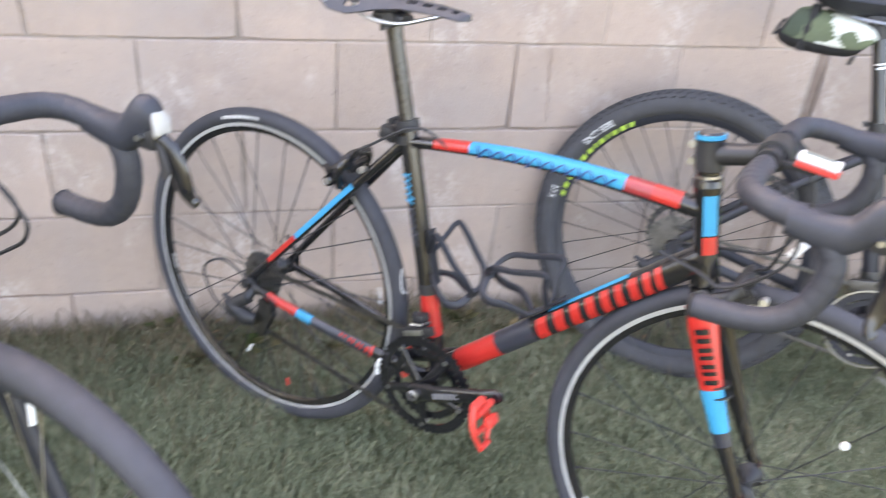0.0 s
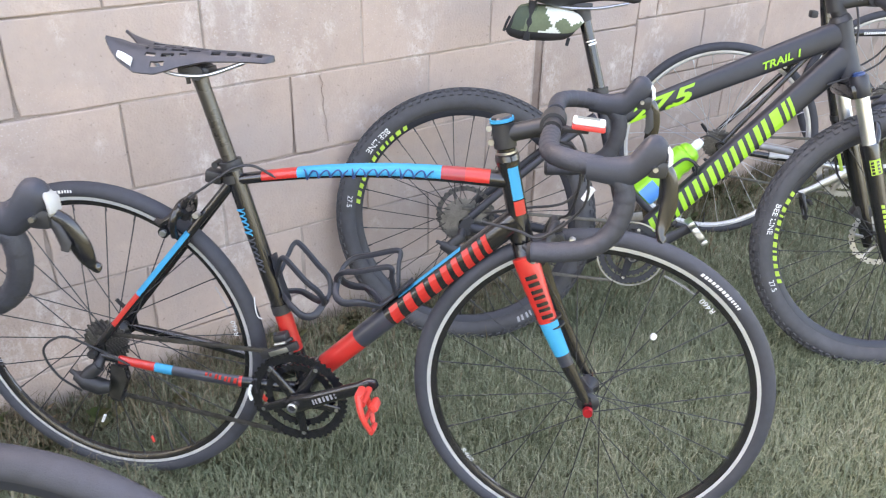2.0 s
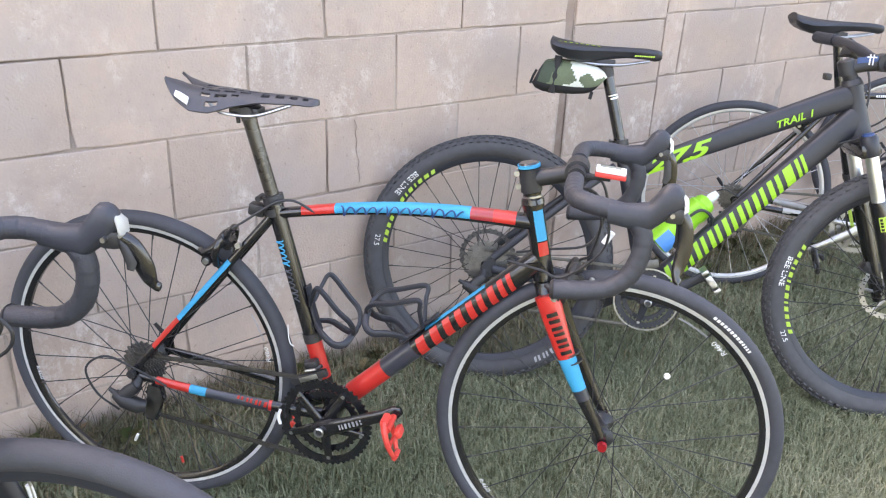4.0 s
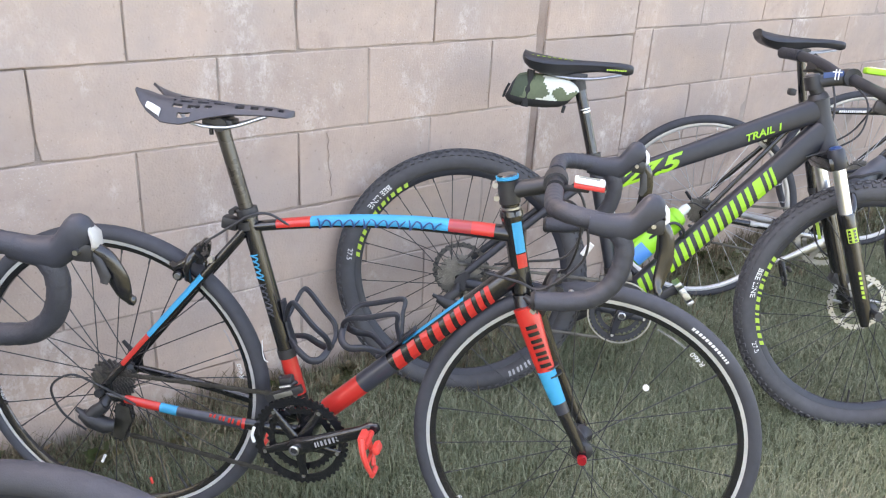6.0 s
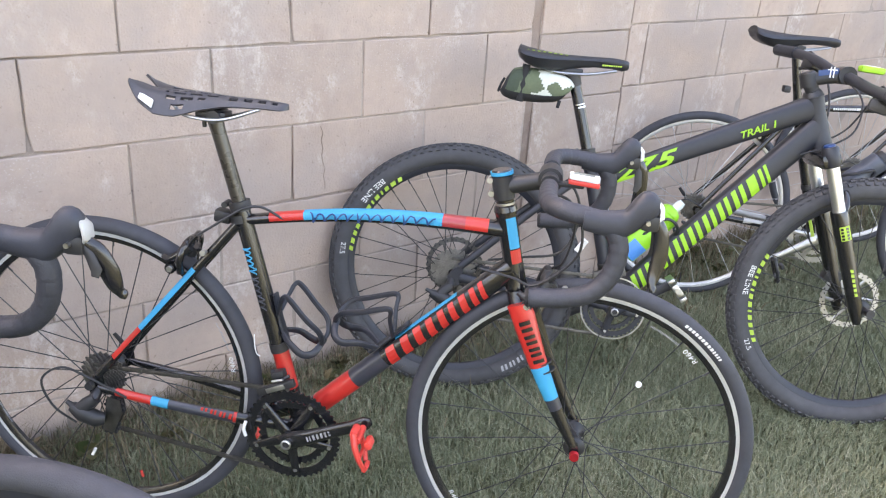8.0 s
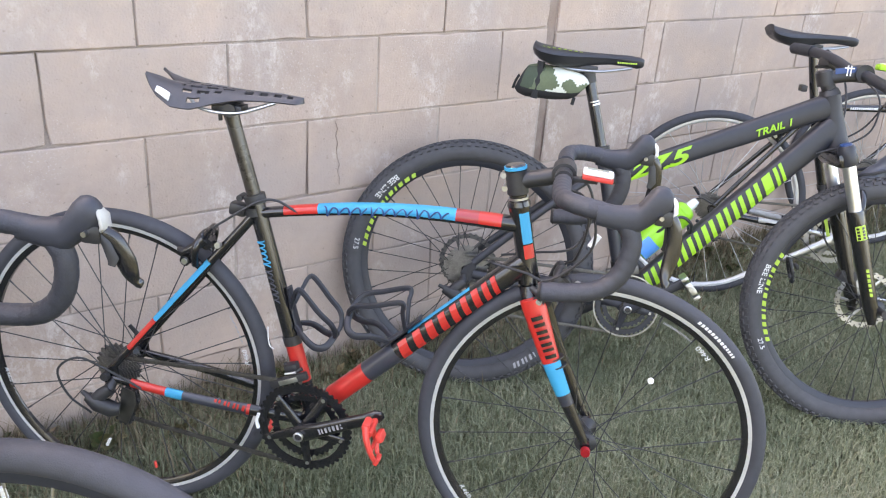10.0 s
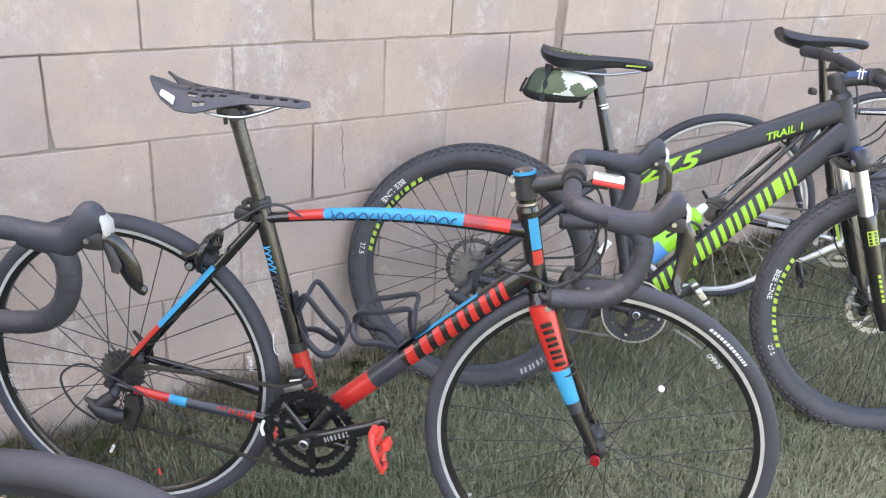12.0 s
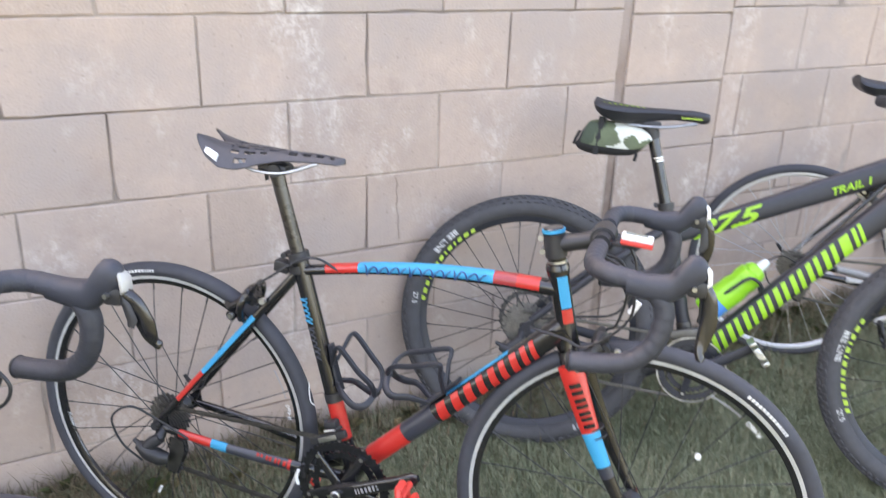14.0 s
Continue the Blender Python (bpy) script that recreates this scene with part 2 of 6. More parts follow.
# ---- building tools ----
class Geo:
    """Gathers the faces of one mesh, with a material slot for each face."""

    def __init__(self):
        self.v, self.f, self.m = [], [], []

    def add(self, verts, faces, slot=0):
        k = len(self.v)
        self.v += [tuple(p) for p in verts]
        self.f += [tuple(k + i for i in f) for f in faces]
        self.m += slot if isinstance(slot, list) else [slot] * len(faces)
        return self

    def loft(self, rings, slot=0, caps=True, closed=False, pick=None):
        """Skins rings of equally many points. pick(i, j) may name the slot of a face."""
        n, k = len(rings[0]), len(rings)
        faces, slots = [], []
        for i in range(k if closed else k - 1):
            for j in range(n):
                a, b = i * n + j, i * n + (j + 1) % n
                i2 = (i + 1) % k
                faces.append((a, b, i2 * n + (j + 1) % n, i2 * n + j))
                slots.append(pick(i, j) if pick else slot)
        if caps and not closed:
            faces += [tuple(reversed(range(n))), tuple(range((k - 1) * n, k * n))]
            slots += [slots[0], slots[-1]]
        return self.add([p for r in rings for p in r], faces, slots)

    def tube(self, path, radii, n=14, slot=0, exp=2.0, pick=None, caps=True, side=(0, 1, 0)):
        """A tube along a path near the bike's plane; radii: one number or (sideways, upward) pairs."""
        path = [Vector(p) for p in path]
        if not isinstance(radii, (list, tuple)):
            radii = [radii] * len(path)
        rings = []
        for i, p in enumerate(path):
            t = (path[min(i + 1, len(path) - 1)] - path[max(i - 1, 0)]).normalized()
            s = Vector(side)
            s = (s - t * s.dot(t)).normalized()
            u = t.cross(s)
            r = radii[i]
            ra, rb = r if isinstance(r, (list, tuple)) else (r, r)
            ring = []
            for j in range(n):
                a = 2 * math.pi * j / n
                c, d = math.cos(a), math.sin(a)
                ring.append(p + s * ra * math.copysign(abs(c) ** (2 / exp), c) + u * rb * math.copysign(abs(d) ** (2 / exp), d))
            rings.append(ring)
        return self.loft(rings, slot, caps, pick=pick)

    def pipe(self, path, r, n=8, slot=0, steps=6, caps=True):
        """A round pipe or cable through the points, smoothly bent."""
        pts = smooth_path(path, steps)
        rings, nrm = [], None
        for i, p in enumerate(pts):
            t = (pts[min(i + 1, len(pts) - 1)] - pts[max(i - 1, 0)]).normalized()
            if nrm is None:
                nrm = t.orthogonal().normalized()
            nrm = (nrm - t * nrm.dot(t)).normalized()
            b = t.cross(nrm)
            rad = r if not isinstance(r, (list, tuple)) else r[0] + (r[1] - r[0]) * i / (len(pts) - 1)
            rings.append([p + nrm * rad * math.cos(2 * math.pi * j / n) + b * rad * math.sin(2 * math.pi * j / n) for j in range(n)])
        return self.loft(rings, slot, caps)

    def rod(self, a, b, r, r2=None, n=12, slot=0):
        a, b = Vector(a), Vector(b)
        t = (b - a).normalized()
        o = t.orthogonal().normalized()
        c = t.cross(o)
        r2 = r if r2 is None else r2
        return self.loft([[p + o * q * math.cos(2 * math.pi * j / n) + c * q * math.sin(2 * math.pi * j / n) for j in range(n)] for p, q in ((a, r), (b, r2))], slot)

    def lathe(self, centre, profile, n=64, slot=0, closed=True, slots=None, axis=(0, 1, 0)):
        """Turns a profile of (radius, along) round the axis through the centre."""
        ax = Vector(axis).normalized()
        o = ax.orthogonal().normalized()
        if abs(ax.y) > 0.9:
            o = Vector((1, 0, 0))
        c = ax.cross(o)
        cen = Vector(centre)
        rings = [[cen + ax * y + (o * math.cos(2 * math.pi * k / n) + c * math.sin(2 * math.pi * k / n)) * r for r, y in profile] for k in range(n)]
        m = len(profile)
        faces, sl = [], []
        for k in range(n):
            k2 = (k + 1) % n
            for j in range(m if closed else m - 1):
                faces.append((k * m + j, k * m + (j + 1) % m, k2 * m + (j + 1) % m, k2 * m + j))
                sl.append(slots[j] if slots else slot)
        return self.add([p for r in rings for p in r], faces, sl)

    def box(self, centre, size, turn=None, bevel=0.0, slot=0):
        """A box with chamfered edges, turned by a matrix."""
        bm = bmesh.new()
        bmesh.ops.create_cube(bm, size=1)
        for v in bm.verts:
            v.co = Vector((v.co.x * size[0], v.co.y * size[1], v.co.z * size[2]))
        if bevel:
            bmesh.ops.bevel(bm, geom=bm.edges[:], offset=bevel, segments=2, profile=0.6, affect='EDGES')
        q = turn.to_3x3() if turn else Matrix.Identity(3)
        bm.verts.index_update()
        self.add([Vector(centre) + q @ v.co for v in bm.verts], [tuple(v.index for v in f.verts) for f in bm.faces], slot)
        bm.free()
        return self

    def prism(self, outline, a, b, slot=0):
        """An outline of 3D points, thickened from offset a to offset b along y."""
        n = len(outline)
        lo = [Vector(p) + Vector((0, a, 0)) for p in outline]
        hi = [Vector(p) + Vector((0, b, 0)) for p in outline]
        faces = [tuple(range(n)), tuple(reversed(range(n, 2 * n)))] + [(i, n + i, n + (i + 1) % n, (i + 1) % n) for i in range(n)]
        return self.add(lo + hi, faces, slot)


def smooth_path(path, steps=6):
    """Catmull-Rom points through a path."""
    p = [Vector(q) for q in path]
    if len(p) < 3:
        return p
    p = [p[0] * 2 - p[1]] + p + [p[-1] * 2 - p[-2]]
    out = []
    for i in range(1, len(p) - 2):
        for k in range(steps):
            t = k / steps
            out.append(0.5 * ((2 * p[i]) + (p[i + 1] - p[i - 1]) * t + (2 * p[i - 1] - 5 * p[i] + 4 * p[i + 1] - p[i + 2]) * t * t + (3 * p[i] - p[i - 1] - 3 * p[i + 1] + p[i + 2]) * t ** 3))
    out.append(p[-2])
    return out


def part(name, geo, mats, parent=None, label="", sharp=38, smooth=True):
    """Links the gathered faces as one mesh object, under its thing or part."""
    me = bpy.data.meshes.new(name)
    me.from_pydata([tuple(v) for v in geo.v], [], geo.f)
    for m in (mats if isinstance(mats, (list, tuple)) else [mats]):
        me.materials.append(m)
    me.polygons.foreach_set("material_index", geo.m)
    bm = bmesh.new()
    bm.from_mesh(me)
    bmesh.ops.recalc_face_normals(bm, faces=bm.faces[:])
    bm.to_mesh(me)
    bm.free()
    if smooth:
        me.polygons.foreach_set("use_smooth", [True] * len(me.polygons))
        me.set_sharp_from_angle(angle=radians(sharp))
    ob = new(name, me)
    ob.parent = parent
    if label:
        ob["label"] = label
    if name.endswith(("_mark", "_print")):
        ob["kind"] = "stuff"
    return ob


def thing(name, m, label, category, group=""):
    ob = new(name)
    ob.empty_display_size = 0.1
    ob.matrix_world = m
    return tagged(ob, label, category, group)


def stand(x, y, z, heading, lean):
    """The pose of a bicycle from its rear wheel's contact, heading and lean to its left."""
    return Matrix.Translation((x, y, z)) @ pose(0, 0, 0, 0, 0, heading) @ pose(0, 0, 0, -lean, 0, 0)


def glyphs(text, height, slant=0.0, bold=0.0, spacing=1.0):
    """Flat letters with the built-in font: vertices (x, y) and faces, starting at x = 0."""
    cu = bpy.data.curves.new("letters", 'FONT')
    cu.space_character = spacing
    cu.body, cu.size, cu.shear, cu.resolution_u, cu.offset = text, height / 0.72, slant, 3, bold * height
    ob = bpy.data.objects.new("letters", cu)
    me = bpy.data.meshes.new_from_object(ob)
    verts = [(v.co.x, v.co.y) for v in me.vertices]
    faces = [tuple(p.vertices) for p in me.polygons]
    bpy.data.objects.remove(ob)
    bpy.data.curves.remove(cu)
    bpy.data.meshes.remove(me)
    return verts, faces


def text_geo(text, place, height, slant=0.0, stretch=1.0, bold=0.0, spacing=1.0):
    """Letters laid on a surface: place(along, across) gives the 3D point."""
    g = Geo()
    v, f = glyphs(text, height, slant, bold, spacing)
    return g.add([place(x * stretch, y) for x, y in v], f)


def bars_geo(widths, gap, height, place, slant=0.25, cut=True):
    """A row of slanted bars, one for each sign of a mark that is not spelled out."""
    g, x = Geo(), 0.0
    for i, w in enumerate(widths):
        wide = cut and w > 0.6 * height
        rows = 4
        for k in range(rows):
            y0, y1 = height * k / rows, height * (k + 1) / rows
            for a, b in [(x, x + w * 0.36), (x + w * 0.62, x + w * 0.94)] if wide else [(x, x + w)]:
                g.add([place(a + slant * y0, y0), place(b + slant * y0, y0), place(b + slant * y1, y1), place(a + slant * y1, y1)], [(0, 1, 2, 3)])
        x += w + gap
    return g


def on_tube(a, b, r_side, r_up, lift=0.0007, up=0.0, exp=2.0):
    """Lays (along, across) on the right-hand side of a straight tube from a to b; across counts upward from the side's middle line."""
    a, b = Vector(a), Vector(b)
    t = (b - a).normalized()
    s = Vector((0, -1, 0))
    u = s.cross(t) if s.cross(t).z > 0 else t.cross(s)

    def place(x, y):
        h = max(-0.97, min(0.97, (y + up) / r_up))
        w = (1 - abs(h) ** exp) ** (1 / exp)
        return a + t * x + u * (h * (r_up + lift)) + s * (w * r_side + lift)
    return place


def on_tyre(a, mid, radius, start, direction=1, lift=0.0007):
    """Lays (along, across) on the round sidewall of a tyre of half width a, whose middle lies at radius mid."""
    def place(x, h):
        ang = radians(start) + direction * x / radius
        r = radius + h * (1 if direction < 0 else -1)
        y = -math.sqrt(max(0.0, a * a - (r - mid) ** 2)) - lift
        return Vector((math.cos(ang) * r, y, math.sin(ang) * r))
    return place


def on_wheel(centre, radius, y, start, direction=-1):
    """Lays (along, across) on a circle of the wheel's right-hand face; start in degrees counted from the front over the top."""
    c = Vector(centre)

    def place(x, h):
        a = radians(start) + direction * x / radius
        r = radius + h * (1 if direction < 0 else -1)
        return c + Vector((math.cos(a) * r, y, math.sin(a) * r))
    return place


# ---- the setting ----
wall_top, course, half = 2.236, 0.2032, 0.2032
ground = part("ground", Geo().add([(-60, -60, -0.012), (60, -60, -0.012), (60, 60, -0.012), (-60, 60, -0.012)], [(0, 1, 2, 3)]), SOIL, label="bare soil under a shaded lawn")
tagged(ground, category="ground", kind="structure")
core = Geo()
for x0, x1 in ((-8.0, 1.186), (1.218, 14.0)):
    core.box(((x0 + x1) / 2, 0.104, (wall_top - 0.35) / 2), (x1 - x0, 0.182, wall_top + 0.35))
# mortar bed: flush with the blocks in places, raked out in others
for x0, x1, n in ((-1.9, 1.186, 80), (1.218, 4.8, 92)):
    bed = []
    for i in range(n + 1):
        for j in range(53):
            x, z = x0 + (x1 - x0) * i / n, -0.16 + 0.04 * j
            q = noise.noise(Vector((x * 2.1, 0.0, z * 2.6))) + 0.5 * noise.noise(Vector((x * 9, 4.0, z * 9)))
            bed.append((x, min(0.0105, max(0.0012, 0.0050 + 0.008 * q)), z))
    core.add(bed, [(i * 53 + j, (i + 1) * 53 + j, (i + 1) * 53 + j + 1, i * 53 + j + 1) for i in range(n) for j in range(52)])
wall = part("wall_north", core, MORTAR, label="garden wall of weathered pinkish concrete blocks", smooth=False)
tagged(wall, category="wall", kind="structure")
part("joint_filler", Geo().box((1.202, 0.1, (wall_top - 0.35) / 2), (0.034, 0.187, wall_top + 0.35), bevel=0.003), STRIP, wall, "smooth brown filler in an upright joint")


# ---- bicycles: shared pieces ----
def star(r_out, r_in, teeth, y0, y1, hole=0.0):
    """A toothed ring between y0 and y1."""
    g = Geo()
    n = teeth * 4
    outer = [(r_out if k % 4 in (1, 2) else r_in) for k in range(n)]
    rings = []
    for y in (y0, y1):
        rings.append([Vector((math.cos(2 * math.pi * k / n) * outer[k], y, math.sin(2 * math.pi * k / n) * outer[k])) for k in range(n)])
    for y in (y1, y0):
        rings.append([Vector((math.cos(2 * math.pi * k / n) * hole, y, math.sin(2 * math.pi * k / n) * hole)) for k in range(n)])
    return g.loft(rings, 0, closed=True)


def wheel(bike, x, R, a, style):
    """A spoked wheel about its own axle; the rim carries tyre, hub, spokes and prints."""
    ro = R - 2 * a + 0.007
    w, depth = style["rim_width"], style["rim_depth"]
    prof = [(ro, w), (ro - 0.0105, w * 0.96), (ro - depth, 0.004), (ro - depth, -0.004), (ro - 0.0105, -w * 0.96), (ro, -w), (ro - 0.004, -w + 0.003), (ro - 0.004, w - 0.003)]
    rim = part("wheel", Geo().lathe((0, 0, 0), prof, 96, slots=[0, 1, 1, 1, 0, 0, 1, 0]), [style["track"], style["rim"]], bike, style.get("wheel_label", ""))
    rim.location = (x, 0, R)
    n = 20
    ta = style.get("tyre_half", a)
    circle = [(R - 2 * a + ta + ta * math.cos(2 * math.pi * k / n), ta * style.get("fat", 1.0) * math.sin(2 * math.pi * k / n)) for k in range(n)]
    t = Geo().lathe((0, 0, 0), circle, 128)
    if style.get("knobs"):
        for k in range(96):
            for row, (ang, ln) in enumerate(((-50, 0.010), (-22, 0.012), (0, 0.013), (22, 0.012), (50, 0.010))):
                q = 2 * math.pi * (k + (0.5 if row % 2 else 0)) / 96
                r = R - a + (a + 0.0020) * math.cos(radians(ang))
                y = (a * style.get("fat", 1.0) + 0.0012) * math.sin(radians(ang))
                t.box((r * math.cos(q), y, r * math.sin(q)), (0.005, 0.0085, ln), pose(0, 0, 0, 0, -math.degrees(q), 0) @ pose(0, 0, 0, 0, 0, ang))
    part("tyre", t, style["tyre"], rim)
    fl = style["flange"]
    hub = Geo().lathe((0, 0, 0), [(0.0, -0.062), (0.006, -0.062), (0.006, -fl - 0.006), (0.018, -fl - 0.003), (0.021, -fl), (0.018, -fl + 0.003), (0.011, -fl + 0.012), (0.0095, 0), (0.011, fl - 0.012), (0.018, fl - 0.003), (0.021, fl), (0.018, fl + 0.003), (0.006, fl + 0.006), (0.006, 0.062), (0.0, 0.062)], 24, closed=False)
    part("hub", hub, style["hub"], rim)
    count = style["spokes"]
    meshes = []
    for sgn in (1, -1):
        for cross in (1, -1):
            g = Geo().rod((0.022 * math.cos(1.32 * cross), sgn * fl, 0.022 * math.sin(1.32 * cross)), (ro - depth + 0.002, sgn * 0.003, 0), style["spoke_r"], n=5)
            g.rod((ro - depth - 0.012, sgn * 0.0045, 0), (ro - depth + 0.001, sgn * 0.003, 0), 0.0019, n=6)
            meshes.append(g)
    first = [part("spoke", g, style["spoke"], rim) for g in meshes]
    for k in range(count):
        i = (k % 2) * 2 + (k // 2) % 2
        if k < 4:
            ob = first[i]
        else:
            ob = new("spoke", first[i].data)
            ob.parent = rim
        ob.rotation_euler = (0, -2 * math.pi * k / count - radians(style.get("phase", -3)), 0)
    v = radians(style.get("valve", -90))
    part("valve", Geo().rod((math.cos(v) * (ro - depth + 0.002), 0, math.sin(v) * (ro - depth + 0.002)), (math.cos(v) * (ro - depth - 0.038), 0, math.sin(v) * (ro - depth - 0.038)), 0.003, 0.0022, 8), PLASTIC, rim)
    return rim


def cassette(bike_wheel, r_big, r_small, count, mat, y0=-0.018):
    g = Geo()
    for k in range(count):
        r = r_big + (r_small - r_big) * k / (count - 1)
        y = y0 - 0.0042 * k
        s = star(r, r - 0.0045, max(11, int(r * 2 * math.pi / 0.0127)), y, y - 0.0018, r * 0.55)
        g.add(s.v, s.f)
        g.lathe((0, 0, 0), [(r * 0.58, y - 0.0018), (r * 0.58, y - 0.0042), (0.012, y - 0.0042), (0.012, y - 0.0018)], 20)
    return part("cassette", g, mat, bike_wheel, "oily steel sprockets")


def rear_derailleur(bike, x, z, y, mat, big=1.0):
    """Hanger, parallelogram body, cage and two jockey wheels."""
    g = Geo().rod((x, y + 0.012, z - 0.004), (x - 0.004, y - 0.010, z - 0.024), 0.009, 0.012)
    g.tube([(x + 0.002, y - 0.010, z - 0.020), (x - 0.016, y - 0.014, z - 0.034), (x - 0.026, y - 0.017, z - 0.046)], [(0.011, 0.012), (0.013, 0.014), (0.012, 0.015)], 12, exp=2.6)
    g.tube([(x - 0.048 * big, y - 0.016, z - 0.044), (x - 0.026, y - 0.018, z - 0.054), (x + 0.004, y - 0.016, z - 0.064), (x + 0.018, y - 0.010, z - 0.066)], [(0.010, 0.010), (0.015, 0.017), (0.015, 0.016), (0.010, 0.012)], 12, exp=2.6)
    g.rod((x - 0.060 * big, y - 0.014, z - 0.036), (x - 0.040, y - 0.016, z - 0.046), 0.0045, 0.007, 10)
    body = part("rear_derailleur", g, mat, bike, "black rear derailleur with a cable loop")
    cage = Geo()
    for dy in (-0.008, 0.008):
        cage.prism([(x + 0.018, y + 0.012 + dy, z - 0.022), (x + 0.044, y + 0.012 + dy, z - 0.028), (x + 0.048, y + 0.012 + dy, z - 0.056), (x + 0.026, y + 0.012 + dy, z - 0.106), (x + 0.004, y + 0.012 + dy, z - 0.1)], -0.001, 0.001)
    part("cage", cage, DARK_STEEL, body)
    for px, pz in ((x + 0.028, z - 0.046), (x + 0.016, z - 0.092)):
        s = star(0.022, 0.0185, 11, -0.003, 0.003, 0.006)
        ob = part("jockey_wheel", s, PLASTIC, body)
        ob.location = (px, y + 0.012, pz)
    return body


def chain(bike, rear, front, rr, fr, y, mat, tail):
    """Link plates along the top run and down through the jockey wheels."""
    pts = [Vector((rear[0] - 0.004, y, rear[1] + rr)), Vector((front[0] - 0.01, y, front[1] + fr))]
    low = [Vector((front[0], y, front[1] - fr)), Vector(tail[0]), Vector(tail[1])]
    g, up_run = Geo(), None
    for a, b in ((pts[0], pts[1]), (low[0], low[1]), (low[1], low[2])):
        n = max(2, int((b - a).length / 0.0127))
        ang = math.degrees(math.atan2(b.z - a.z, b.x - a.x))
        for k in range(n):
            p = a.lerp(b, (k + 0.5) / n)
            for dy in ((-0.0026, 0.0026) if k % 2 else (-0.0014, 0.0014)):
                g.box((p.x, p.y + dy, p.z), (0.0155, 0.001, 0.0078), pose(0, 0, 0, 0, -ang, 0), 0.0004)
        if up_run is None:
            up_run, g = part("chain", g, mat, bike), Geo()
    part("lower_run", g, mat, up_run)
    return up_run


def rim_brake(bike, x, z, y_face, tilt, mats):
    """A dual-pivot caliper with two arms, pads and a quick-release."""
    q = pose(0, 0, 0, 0, tilt, 0)
    g = Geo().rod((x, -0.012, z), (x, 0.014, z), 0.008)
    g.box((x - 0.002, -0.010, z + 0.014), (0.020, 0.034, 0.016), q, 0.004)
    for s in (1, -1):
        g.pipe([(x + 0.004, -0.008 * s, z + 0.018), (x, 0.022 * s, z + 0.020), (x - 0.007, 0.040 * s, z + 0.002), (x - 0.013, 0.041 * s, z - 0.020), (x - 0.016, 0.030 * s, z - 0.042)], 0.0078, 10)
        g.box((x - 0.016, 0.022 * s, z - 0.042), (0.056, 0.012, 0.014), q, 0.003)
    g.tube([(x + 0.006, -0.036, z + 0.014), (x - 0.014, -0.040, z - 0.004), (x - 0.036, -0.036, z - 0.018), (x - 0.048, -0.032, z - 0.012)], [(0.006, 0.011), (0.007, 0.009), (0.008, 0.008), (0.006, 0.005)], 12)
    g.rod((x - 0.030, -0.046, z - 0.032), (x - 0.029, -0.026, z - 0.030), 0.0105, 0.0095, 16)
    g.rod((x + 0.010, -0.036, z + 0.004), (x + 0.010, -0.022, z + 0.004), 0.0115, n=16)
    b = part("brake_caliper", g, mats[0], bike)
    part("brake_bolt", Geo().rod((x - 0.030, -0.050, z - 0.032), (x - 0.029, -0.040, z - 0.031), 0.0058), mats[1], b, "bright pad bolt")
    part("brake_bolt", Geo().rod((x + 0.034, -0.030, z + 0.006), (x + 0.034, -0.041, z + 0.006), 0.0058), mats[1], b, "bright pivot bolt")
    part("barrel_adjuster", Geo().rod((x + 0.004, -0.030, z + 0.018), (x + 0.020, -0.030, z + 0.036), 0.0045).rod((x + 0.008, -0.030, z + 0.0225), (x + 0.013, -0.030, z + 0.028), 0.0065), mats[0], b)
    return b


